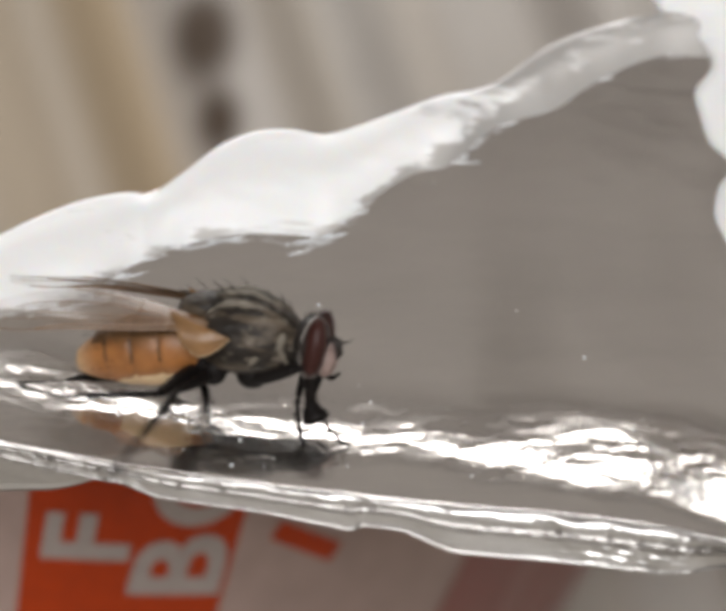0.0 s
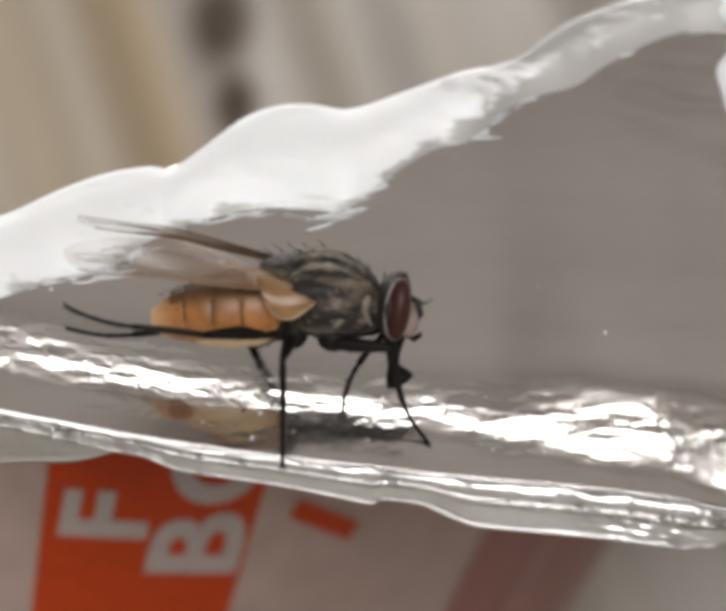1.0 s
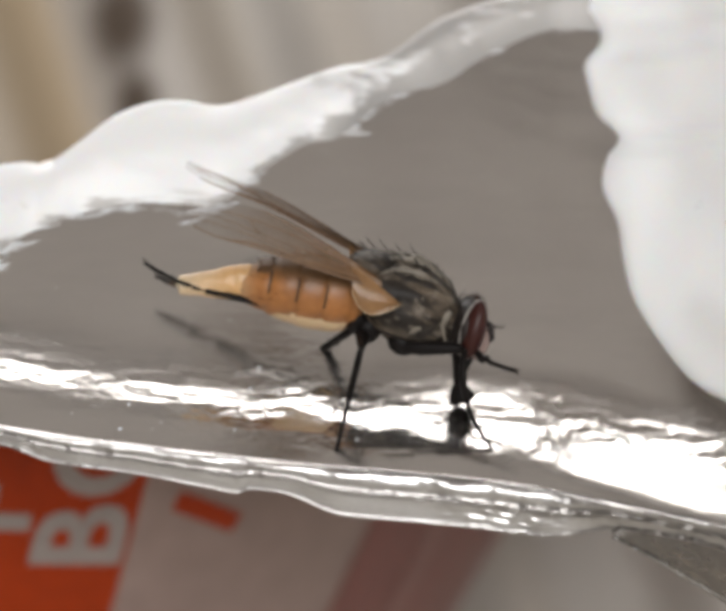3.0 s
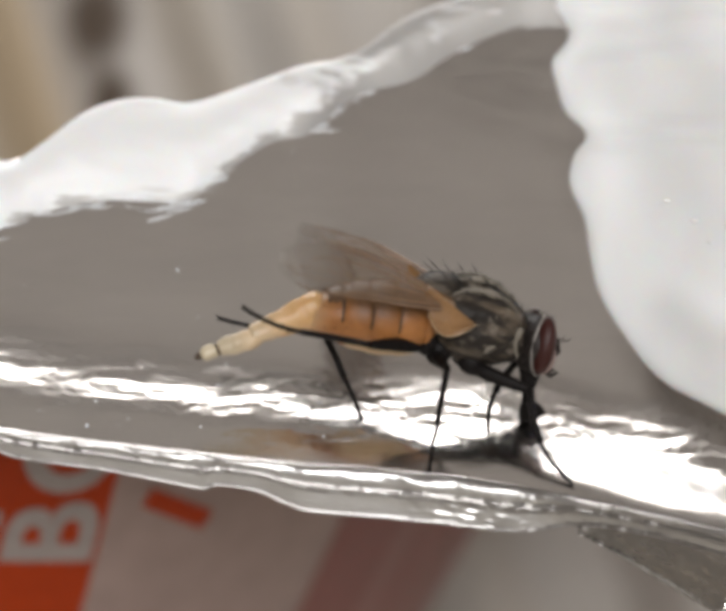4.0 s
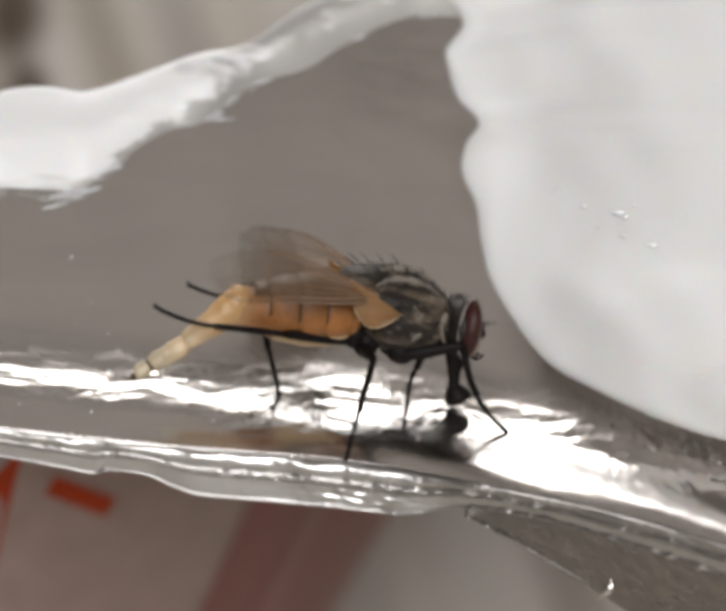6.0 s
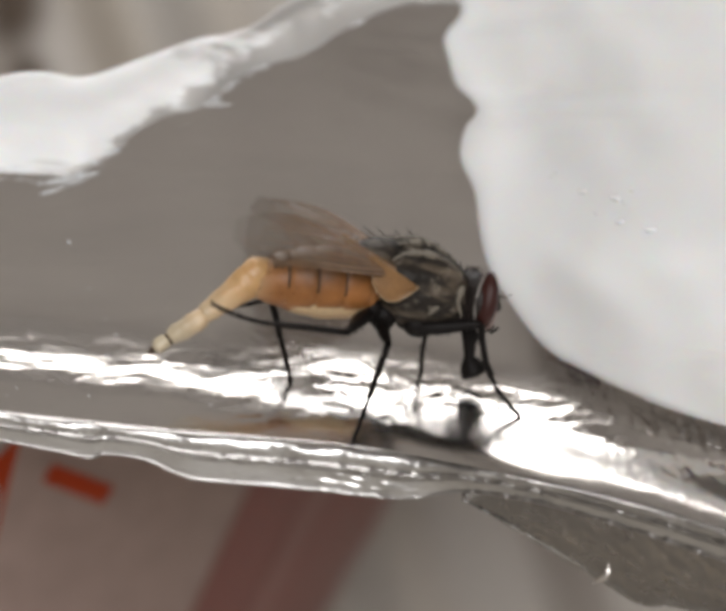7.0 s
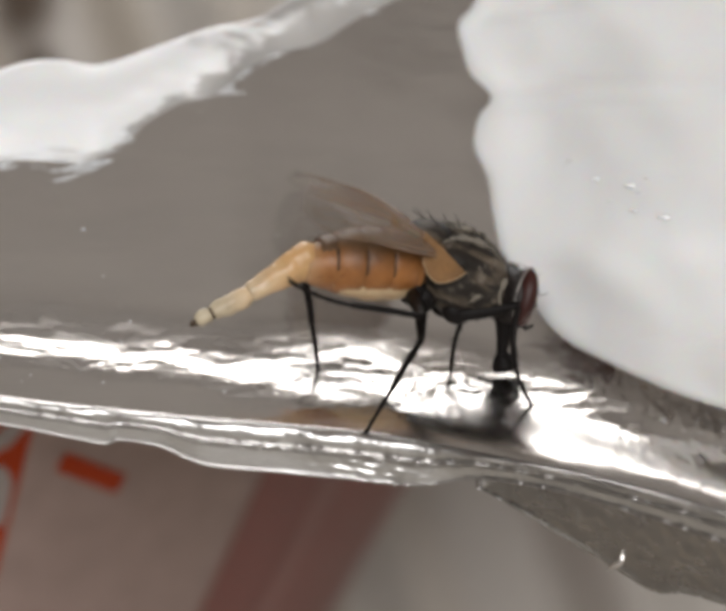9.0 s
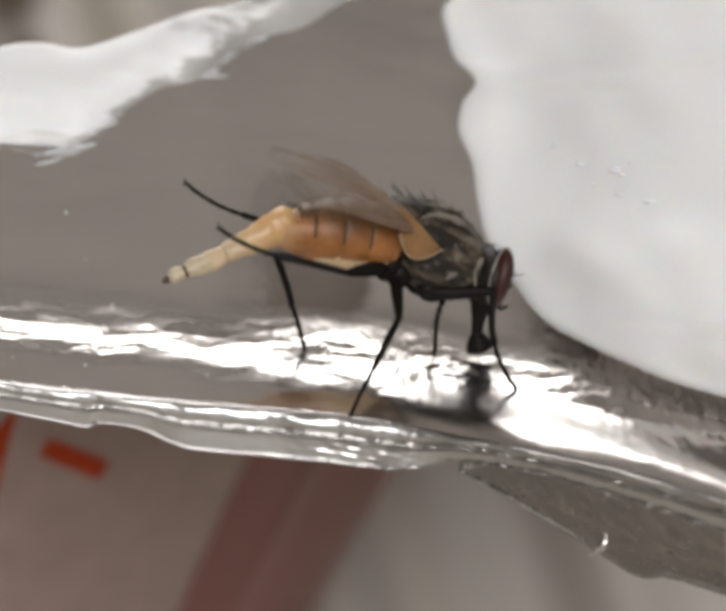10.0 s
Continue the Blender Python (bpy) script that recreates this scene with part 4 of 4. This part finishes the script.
    for s in (-1, 1):
        ell("eye", (0.15, s * 0.60, 0.03), (0.29, 0.40, 0.74), EYE, head, "dark red compound eye", 32, 22, (0, 6, s * -12))
        ring = []
        for k in range(41):
            w = 2 * math.pi * k / 40
            ring.append((0.15 + 0.31 * math.cos(w) + 0.07 * math.sin(w), s * (0.62 - 0.18 * math.cos(w)), 0.03 + 0.76 * math.sin(w)))
        part_mesh("eye_rim", mesh_of("eye_rim", *tube(ring, [0.004 + 0.030 * (0.5 - 0.5 * math.cos(2 * math.pi * k / 40)) for k in range(41)], 6, False), RIM), head, "silvery white rim of the eye")
        part_mesh("antenna", mesh_of("antenna", *joined([tube([(0.46, s * 0.12, 0.22), (0.62, s * 0.14, 0.12), (0.68, s * 0.14, -0.18), (0.62, s * 0.14, -0.30)], [0.06, 0.08, 0.085, 0.03], 8),
                                                         tube([(0.64, s * 0.14, 0.1), (0.85, s * 0.2, 0.12), (0.98, s * 0.24, 0.2)], [0.022, 0.014, 0.005], 5)]), FACE), head)
        part_mesh("palp", mesh_of("palp", *tube([(0.35, s * 0.15, -0.68), (0.55, s * 0.18, -0.78), (0.72, s * 0.18, -0.66)], [0.045, 0.05, 0.035], 8), LEG), head)
    spots = [((random.uniform(-0.25, 0.35), y, 0.66 - 0.25 * abs(y)), (0.3, y, 1)) for y in [random.uniform(-0.7, 0.7) for _ in range(40)]]
    spots += [((-0.3, y, random.uniform(-0.6, 0.4)), (-0.3, y * 2, 0)) for y in (-0.7, 0.7) for _ in range(15)]
    part_mesh("bristle", mesh_of("bristle", *bristles(spots, 0.24, 0.012, (0.2, 0, 0)), HAIR), head)
    prob = part_mesh("proboscis", mesh_of("proboscis", *joined([
        tube([(0, 0, 0.15), (0.02, 0, -0.1), (0.0, 0, -0.45), (0.02, 0, -0.75), (0.05, 0, -0.95)], [0.32, 0.27, 0.17, 0.14, 0.16], 14),
        tube([(0.03, 0, -0.80), (0.07, 0, -0.92), (0.14, 0, -1.05), (0.20, 0, -1.17), (0.23, 0, -1.22)], [0.17, 0.25, 0.33, 0.35, 0.18], 16)]), LEG), head, "dark sponge-tipped mouth tube")
    prob.location = (0.05 * MM, 0, -0.68 * MM)
    FLY["proboscis"] = prob

    # abdomen: amber, pale below, darker seams between its rings
    prof = [(0.30, 0.38, 0), (0.12, 0.62, 0), (-0.15, 0.78, 0), (-0.6, 0.86, -0.01), (-1.1, 0.88, -0.01), (-1.6, 0.84, -0.02), (-2.05, 0.74, -0.05), (-2.4, 0.61, -0.09), (-2.7, 0.48, -0.13), (-2.95, 0.36, -0.16), (-3.1, 0.24, -0.18)]
    smooth_prof = []
    for x, rad, z in spline(prof, 96):
        ring = ((-x - 0.85) / 0.70) % 1.0
        swell = 0.04 * math.sin(math.pi * ring) ** 0.6 - 0.025 * math.exp(-(min(ring, 1 - ring) / 0.07) ** 2)
        smooth_prof.append((x, rad * (1 + (swell if x < 0 else 0)), z))
    abdomen = part_mesh("abdomen", mesh_of("abdomen", *lathe(smooth_prof, 36, 1.05), ABDOMEN), fly, "amber orange ringed abdomen")
    FLY["abdomen"] = abdomen

    def width(x):
        return float(np.interp(-x, [-p[0] for p in smooth_prof], [p[1] for p in smooth_prof]))

    def patch(name, x0, x1, w0, w1, lift, material, wob=0.0, label=""):
        nx, nw = 20, 22
        vv = []
        for i in range(nx):
            for j in range(nw):
                fx, fw = i / (nx - 1), j / (nw - 1)
                x = x0 + (x1 - x0) * fx + wob * math.sin(fw * 19) * 0.5
                w = w0 + (w1 - w0) * fw + (wob * math.sin(fx * 14) if fw in (0, 1) else 0)
                e = min(1, 6 * min(fx, 1 - fx, fw, 1 - fw))
                r = width(x) - 0.02 + (lift + 0.02) * e
                vv.append((x, 1.05 * r * math.cos(w), r * math.sin(w) - 0.04))
        part_mesh(name, mesh_of(name, vv, grid_faces(nx, nw), material), abdomen, label)

    patch("belly", -0.25, -2.9, radians(212), radians(328), 0.008, BELLY, 0.05, "pale cream underside")
    for k, x in enumerate((-0.85, -1.55, -2.25)):
        for w in (-14, 137):
            patch("seam", x + 0.035, x - 0.035, radians(w), radians(w + 57), 0.012, SEAM, 0.012)
        patch("dark_back", x + 0.03, x - 0.22 - 0.06 * k, radians(48 - 5 * k), radians(132 + 5 * k), 0.010, DARK_BACK, 0.05)
    spots = []
    for _ in range(60):
        x, w = random.uniform(-2.9, -1.2), random.uniform(-0.6, math.pi + 0.6)
        spots.append(((x, width(x) * math.cos(w), width(x) * math.sin(w) - 0.05), (-0.6, math.cos(w), math.sin(w))))
    part_mesh("bristle", mesh_of("bristle", *bristles(spots, 0.16, 0.008, (-0.8, 0, 0)), HAIR), abdomen)

    # ovipositor: an amber sheath, and in it a pale wrinkled tube that slides out, with a dark band and point
    rows = [(0.7, 0.16), (0.5, 0.34), (0.25, 0.42), (0.0, 0.41), (-0.3, 0.38), (-0.6, 0.335), (-0.9, 0.29), (-1.15, 0.255), (-1.32, 0.235), (-1.36, 0.205), (-1.30, 0.17)]
    fine = spline([(x, r, 0) for x, r in rows], 60)
    tv, tf = lathe([(p.x, max(0.05, p.y), 0.03 * math.sin(p.x * 1.5)) for p in fine], 20)
    tv = [(x, y * (1 + w), z * (1 + w)) for x, y, z in tv for w in (0.13 * noise.noise(Vector((x * 2.2, y * 4, z * 4))) + 0.06 * noise.noise(Vector((x * 7, y * 3, z * 3))),)]
    FLY["sheath"] = part_mesh("ovipositor_sheath", mesh_of("ovipositor_sheath", tv, tf, SHEATH), abdomen, "amber wrinkled sheath of the egg tube")
    rows = [(-0.4, 0.10), (-0.7, 0.17), (-1.1, 0.20), (-1.35, 0.22), (-1.55, 0.265), (-1.75, 0.27), (-1.95, 0.255), (-2.15, 0.25), (-2.32, 0.21), (-2.40, 0.145), (-2.46, 0.175), (-2.6, 0.18), (-2.75, 0.165), (-2.84, 0.09)]
    fine = spline([(x, r, 0) for x, r in rows], 90)
    tv, tf = lathe([(p.x, max(0.05, p.y), 0.05 * math.sin(p.x * 1.5)) for p in fine], 20)
    tv = [(x, y * (1 + w), z * (1 + w)) for x, y, z in tv for w in (0.20 * noise.noise(Vector((x * 2.6, y * 4, z * 4))) + 0.12 * noise.noise(Vector((x * 8, y * 3, z * 3))),)]
    ovi = part_mesh("ovipositor", mesh_of("ovipositor", tv, tf, OVIP), abdomen, "pale translucent extended egg-laying tube")
    part_mesh("ovipositor_tip", mesh_of("ovipositor_tip", *joined([lathe([(-2.80, 0.06, 0.04), (-2.84, 0.10, 0.04), (-2.92, 0.08, 0.04), (-3.0, 0.03, 0.03)], 12),
                                                                   lathe([(-2.36, 0.15, 0.02), (-2.38, 0.165, 0.02), (-2.42, 0.162, 0.02), (-2.44, 0.14, 0.02)], 14)]), SEAM), ovi)
    for y, z in ((0.08, 0.08), (-0.12, 0.05), (-0.15, 0.11)):
        rod = tube([(-1.4, y, z), (-1.7, y * 0.9, z * 0.9), (-2.1, y, z), (-2.5, y * 0.7, z * 0.7)], [0.02, 0.028, 0.030, 0.02], 6)
        part_mesh("rod", mesh_of("rod", *rod, BELLY), ovi, "stiff lengthwise rod")
    FLY["ovipositor"] = ovi

    # calypters, halteres, wings and legs
    for s in (-1, 1):
        nu, nv = 18, 12
        vv = []
        for i in range(nu):
            for j in range(nv):
                u, v = i / (nu - 1), j / (nv - 1)
                top = Vector((-1.75 + 1.50 * u, 0, 0.72 - 0.60 * u))
                low = Vector((-1.50 + 1.25 * u, 0, 0.05 + 0.07 * u - 0.44 * math.sin(math.pi * u ** 0.9)))
                q = top.lerp(low, v)
                puff = math.sin(math.pi * u) ** 0.7
                vv.append((q.x, s * (1.10 + 0.12 * puff * (0.5 + 0.5 * v) - 0.04 * u + 0.03 * math.sin(u * 5 + v * 9)), q.z))
        lobe = part_mesh("calypter", mesh_of("calypter", vv, grid_faces(nu, nv, flip=s > 0), CALYPTER), fly, "pale amber wing-base lobe")
        edge = [vv[i * nv + nv - 1] for i in range(nu)] + [vv[(nu - 1) * nv + j] for j in range(nv - 2, -1, -1)]
        part_mesh("calypter_rim", mesh_of("calypter_rim", *tube(edge, [0.012] * len(edge), 6), BELLY), lobe, "pale thickened edge")
        ell("coxa", (-0.72, s * 0.42, -0.88), (0.34, 0.28, 0.38), LEG, fly, "", 12, 8)
        ell("coxa", (0.22, s * 0.38, -0.95), (0.38, 0.28, 0.30), LEG, fly, "", 12, 8)
        ell("coxa", (-1.05, s * 0.42, -0.74), (0.30, 0.28, 0.36), LEG, fly, "", 12, 8)
    for side in ("R", "L"):
        wing(fly, side)
    for key in HIPS:
        leg(fly, key)


# ---- how the fly moves ----
def fly_pose(place, yaw, nose):
    return Matrix.Translation([c * MM for c in place]) @ pose(0, 0, 0, 14) @ pose(0, 0, 0, 0, 0, yaw) @ pose(0, 0, 0, 0, nose + 0.24 * yaw)


# seconds, thorax in FRAME (mm) placed to fit the view, yaw, nose-down, tail-down of the abdomen, tail-down and reach of
# the ovipositor (to 1 the sheath, to 2 the tube), head-down, wing spread and lift
BODY = [
    (0.0, (-6.77, -0.51, 0.26), -8, 6, 8, 8, 0.0, 4, 10, -2),
    (0.2, (-5.96, -0.56, 0.38), -8, 3, 5, 8, 0.0, 3, 10, -2),
    (0.5, (-5.94, -0.58, 0.19), -6, 2, 3, 6, 0.0, 2, 10, 0),
    (1.0, (-5.35, -0.50, 0.50), 0, 5, 6, 6, 0.0, 0, 11, 5),
    (1.2, (-4.52, -0.37, 0.49), 2, 6, 12, 12, 0.0, 0, 14, 2),
    (1.5, (-1.57, -0.10, 0.41), 2, 2, 25, 38, 0.82, 0, 16, -4),
    (1.8, (-1.24, -0.05, 0.28), 4, 4, 12, 20, 0.35, 0, 16, -2),
    (2.0, (-1.25, -0.05, 0.27), 4, 7, 11, 15, 0.22, 4, 16, -1),
    (2.5, (-0.27, 0.00, 0.18), 2, 14, 3, 4, 0.95, 10, 16, 2),
    (3.0, (-0.12, -0.04, 0.21), 2, 20, -8, 6, 1.2, 4, 14, 4),
    (3.2, (0.16, 0.04, -0.09), 2, 26, -12, 0, 1.3, 0, 14, 4),
    (4.3, (2.83, -0.59, -0.41), 14, 13, -1, 34, 2.0, 0, 22, 6),
    (4.5, (2.90, -0.58, -0.43), 14, 12, -1, 35, 2.0, 0, 22, 6),
    (5.0, (3.13, -0.52, -0.39), 14, 12, 3, 34, 2.0, 0, 22, 5),
    (5.3, (3.25, -0.50, -0.30), 14.0, 12.0, 0.6, 20, 2.0, 0.0, 22.0, 5.0),
    (5.5, (3.33, -0.48, -0.24), 14, 12, -1, 17, 2.0, 0, 22, 5),
    (5.7, (3.24, -0.49, -0.46), 14, 12, -1, 38, 2.0, 0, 22, 5),
    (6.8, (3.38, -0.51, -0.38), 16, 11, -1, 41, 2.0, 0, 22, 6),
    (7.0, (3.70, -0.45, -0.18), 16, 11, -1, 41, 2.0, 0, 22, 7),
    (7.1, (3.72, -0.45, -0.17), 16.0, 11.4, -2.0, 6, 2.0, 0.4, 22.0, 7.0),
    (7.5, (3.78, -0.44, -0.12), 16, 13, -6, -6, 2.0, 2, 22, 7),
    (7.8, (3.97, -0.44, -0.15), 18.4, 15.4, -3.6, 0, 2.0, 2.0, 22.0, 7.0),
    (8.0, (4.09, -0.44, -0.17), 20, 17, -2, 27, 2.0, 2, 22, 7),
    (8.2, (4.16, -0.45, -0.18), 20.0, 17.4, -2.0, 40, 2.0, 2.0, 22.0, 7.4),
    (8.5, (4.27, -0.47, -0.19), 20, 18, -2, 27, 2.0, 2, 22, 8),
    (9.0, (4.40, -0.45, -0.18), 20, 19, 1, 34, 2.0, 2, 22, 8),
    (9.5, (4.25, -0.47, -0.04), 20, 20, -4, 27, 2.0, 2, 22, 8),
    (10.0, (4.22, -0.48, -0.04), 20, 21, -4, 30, 2.0, 2, 22, 8),
]
# where each foot stands on the foil (two numbers) or is held in the air (three), in FRAME (mm), placed to fit the view
FEET = {
    "RM": [(-9.99, -1.02, -3.08), (-6.35, -1.38, -3.46), (-6.34, -1.38, -3.51), (-6.39, -1.24, -3.55), (-3.36, -3.47), (-2.05, -3.52), (-2.02, -3.53), (-2.04, -3.53), (-1.88, -3.46), (-1.86, -3.43), (-2.07, -3.40), (2.08, -4.17), (2.10, -4.20),
           (2.11, -4.14), (2.16, -4.15), (2.19, -4.15), (1.96, -4.17), (1.97, -4.22), (2.20, -4.18), (2.20, -4.18), (2.18, -4.19), (2.19, -4.20), (2.19, -4.21), (2.19, -4.23), (2.18, -4.26), (2.17, -4.23), (2.19, -4.22), (2.22, -4.20)],
    "LM": [(-8.09, -2.11), (-7.54, -2.10), (-7.45, -2.24), (-7.35, -2.21), (-7.01, -2.22), (-3.95, -2.20), (-3.64, -2.14), (-3.60, -2.15), (-2.68, -2.40), (-2.29, -2.52), (-2.13, -2.54), (0.02, -2.92), (0.18, -2.86),
           (0.42, -2.78), (0.44, -2.76), (0.46, -2.75), (0.33, -2.59), (0.34, -2.66), (0.69, -2.70), (0.69, -2.69), (0.68, -2.66), (0.87, -2.67), (0.99, -2.67), (1.03, -2.72), (1.09, -2.79), (1.02, -2.70), (1.11, -2.57), (1.11, -2.59)],
    "RF": [(-4.44, -2.50), (-2.95, -3.06), (-2.96, -3.06), (-2.94, -3.08), (-2.96, -3.08), (0.47, -3.05), (1.60, -2.95), (1.64, -2.97), (1.77, -1.06, -2.90), (1.92, -3.40), (1.57, -3.79), (5.52, -4.41), (6.21, -3.51),
           (6.22, -3.51), (6.26, -3.50), (6.28, -3.50), (6.06, -3.52), (6.05, -3.53), (6.31, -3.51), (6.31, -3.51), (6.29, -3.53), (6.27, -3.54), (6.26, -3.54), (6.24, -3.53), (6.21, -3.52), (6.25, -3.53), (6.27, -3.58), (6.29, -3.55)],
    "LF": [(-5.51, -2.44), (-5.06, -2.21), (-4.94, -2.34), (-5.04, -2.25), (-3.44, -2.52), (-1.06, -2.33), (-1.32, -2.52), (-1.15, -2.45), (2.52, -1.58, -1.48), (2.48, -1.53, -1.49), (2.29, -1.38, -1.48), (2.89, -3.26), (2.88, -3.24),
           (3.01, -3.34), (3.06, -3.38), (3.10, -3.40), (3.10, -3.31), (3.59, -2.64), (3.82, -2.42), (3.83, -2.45), (3.86, -2.55), (4.02, -2.53), (4.12, -2.51), (4.09, -2.56), (4.05, -2.63), (4.22, -2.58), (4.18, -2.58), (4.24, -2.57)],
    "RH": [(-12.03, -3.18, -1.22), (-11.94, -3.07, -1.02), (-11.29, -3.28, -1.62), (-11.53, -2.13, -0.05), (-11.00, -1.22, -1.57), (-5.31, -2.25), (-7.59, -0.87, -0.76), (-7.39, -1.36, -1.77), (-6.97, -0.39, 0.17), (-6.80, -0.52, 0.90), (-4.18, -2.67, -0.38), (-3.23, -3.12, -0.24), (-3.27, -2.80, -0.27),
           (-2.45, -3.69, -0.53), (-3.27, -2.35, -1.01), (-3.81, -1.46, -1.33), (-2.66, -3.50, -0.76), (-2.91, -2.19, -0.10), (-1.22, -3.65, -1.00), (-1.06, -3.66, -0.90), (-0.43, -3.68, -0.52), (-0.14, -3.73, -0.66), (0.05, -3.77, -0.76), (-0.28, -3.79, -0.52), (-0.77, -3.81, -0.16), (0.25, -3.82, -0.78), (-0.87, -3.84, 0.09), (-1.04, -3.84, 0.05)],
    "LH": [(-12.28, 0.84, -1.29), (-11.55, 0.92, -1.65), (-12.89, 0.92, -1.70), (-12.67, 1.00, -0.71), (-9.93, 1.13, -1.46), (-7.32, 1.86, -1.15), (-7.34, 1.96, -1.75), (-8.79, 1.95, -1.10), (-5.75, 2.26, -0.61), (-6.91, 2.31, 0.58), (-5.23, 2.40, -0.52), (-3.68, 0.68, -0.78), (-3.75, 0.69, -0.91),
           (-2.71, 0.74, 0.52), (-3.33, 0.77, -0.36), (-3.75, 0.79, -0.95), (-1.70, 0.77, -0.03), (-2.91, 0.80, -0.82), (-1.34, 0.86, -1.06), (-1.57, 0.86, -0.89), (-2.48, 0.87, -0.20), (-1.47, 0.90, -0.48), (-0.79, 0.92, -0.67), (-0.61, 0.93, -0.44), (-0.34, 0.94, -0.09), (-0.07, 0.96, -0.81), (-1.63, 0.94, 1.17), (-2.03, 0.93, 1.28)],
}
POLES = {"RF": (1.0, -0.3, 0.6), "LF": (1.0, 0.3, 0.6), "RM": (-0.1, -1.0, 0.3), "LM": (-0.2, 1.0, 0.2), "LM late": (-1.0, 0.2, 0.0), "RH": (0.0, -1.0, -0.12), "LH": (-0.2, 1.0, 0.1)}


def foot_place(spot):
    return Vector(spot if len(spot) == 3 else at(*spot, sheet_depth(*spot) - 0.05))


def bent(hip, foot, l1, l2, pole):
    """Poses of an upper leg at its hip and of the lower leg on it, so that the foot comes to its place."""
    way = foot - hip
    reach = min(way.length, (l1 + l2) * 0.998)
    reach = max(reach, abs(l2 - l1) * 1.02)
    way.normalize()
    side = pole - way * pole.dot(way)
    side.normalize()
    c = (l1 * l1 + reach * reach - l2 * l2) / (2 * l1 * reach)
    c = max(-1, min(1, c))
    x = way * c + side * math.sqrt(1 - c * c)
    y = way.cross(side).normalized()
    z = x.cross(y)
    up = Matrix((x, y, z)).transposed().to_4x4()
    knee = hip + x * l1
    x2 = (hip + way * reach - knee).normalized()
    z2 = x2.cross(y)
    low = Matrix((x2, y, z2)).transposed().to_4x4()
    m_up = Matrix.Translation(hip * MM) @ up
    return m_up, Matrix.Translation((l1 * MM, 0, 0)) @ (up.inverted() @ low)


def motions():
    poses = [(row[0], fly_pose(row[1], row[2], row[3])) for row in BODY]
    walk(FLY["fly"], [(t, FRAME @ m) for t, m in poses])
    walk(FLY["abdomen"], [(r[0], pose(-1.15 * MM, 0, (-0.34 + 0.14 * smoothstep(3.2, 7.5, r[0])) * MM, 0, 3 - r[4] - r[3], 0)) for r in BODY])
    sheath, inner = [], []
    for r in BODY:
        out, slide = min(1, r[6]), max(0, r[6] - 1)
        m = pose((-3.10 + 1.4 * (1 - out)) * MM, 0, -0.16 * MM, 0, (r[4] - r[5]) * (1 if out > 0.8 else out), 0)
        sheath.append((r[0], m))
        inner.append((r[0], m @ Matrix.Translation((1.75 * (1 - slide) * MM, 0, 0))))
    walk(FLY["sheath"], sheath)
    walk(FLY["ovipositor"], inner)
    walk(FLY["head"], [(r[0], pose(1.58 * MM, 0, -0.10 * MM, -6, r[7] - 0.75 * r[3], 0)) for r in BODY])
    for side, s in (("R", -1), ("L", 1)):
        rows = []
        for row in BODY:
            t, spread, lift = row[0], row[8], row[9]
            if t < 4:
                roll, turn = 20, spread - (4 if t < 1.3 else 0)
            elif s < 0:
                roll, turn, lift = 34, 26, 4 if 6.9 < t < 8.1 else 0
            else:
                roll, turn, lift = -22, 72, lift * 0.5 - 5
            rows.append((t, pose(-0.85 * MM, s * 0.80 * MM, (0.42 if s < 0 else 0.60) * MM, -s * roll, lift, -s * turn)))
        walk(FLY["wing" + side], rows)
    for key, feet in FEET.items():
        l1, l2 = SIZES.get(key, SIZES[key[1]])
        ups, lows = [], []
        for (t, m), spot in zip(poses, feet):
            local = m.inverted() @ (foot_place(spot) * MM) / MM
            a, b = bent(Vector(HIPS[key]), local, l1, l2, Vector(POLES[key + " late" if key == "LM" and t > 4 else key]))
            ups.append((t, a))
            lows.append((t, b))
        walk(FLY[key], ups)
        walk(FLY[key + "2"], lows)


room()
foil_packet()
cream_ridge()
cream_pool()
cream_specks()
printed_cup()
hanging_cloth()
build_fly()
motions()
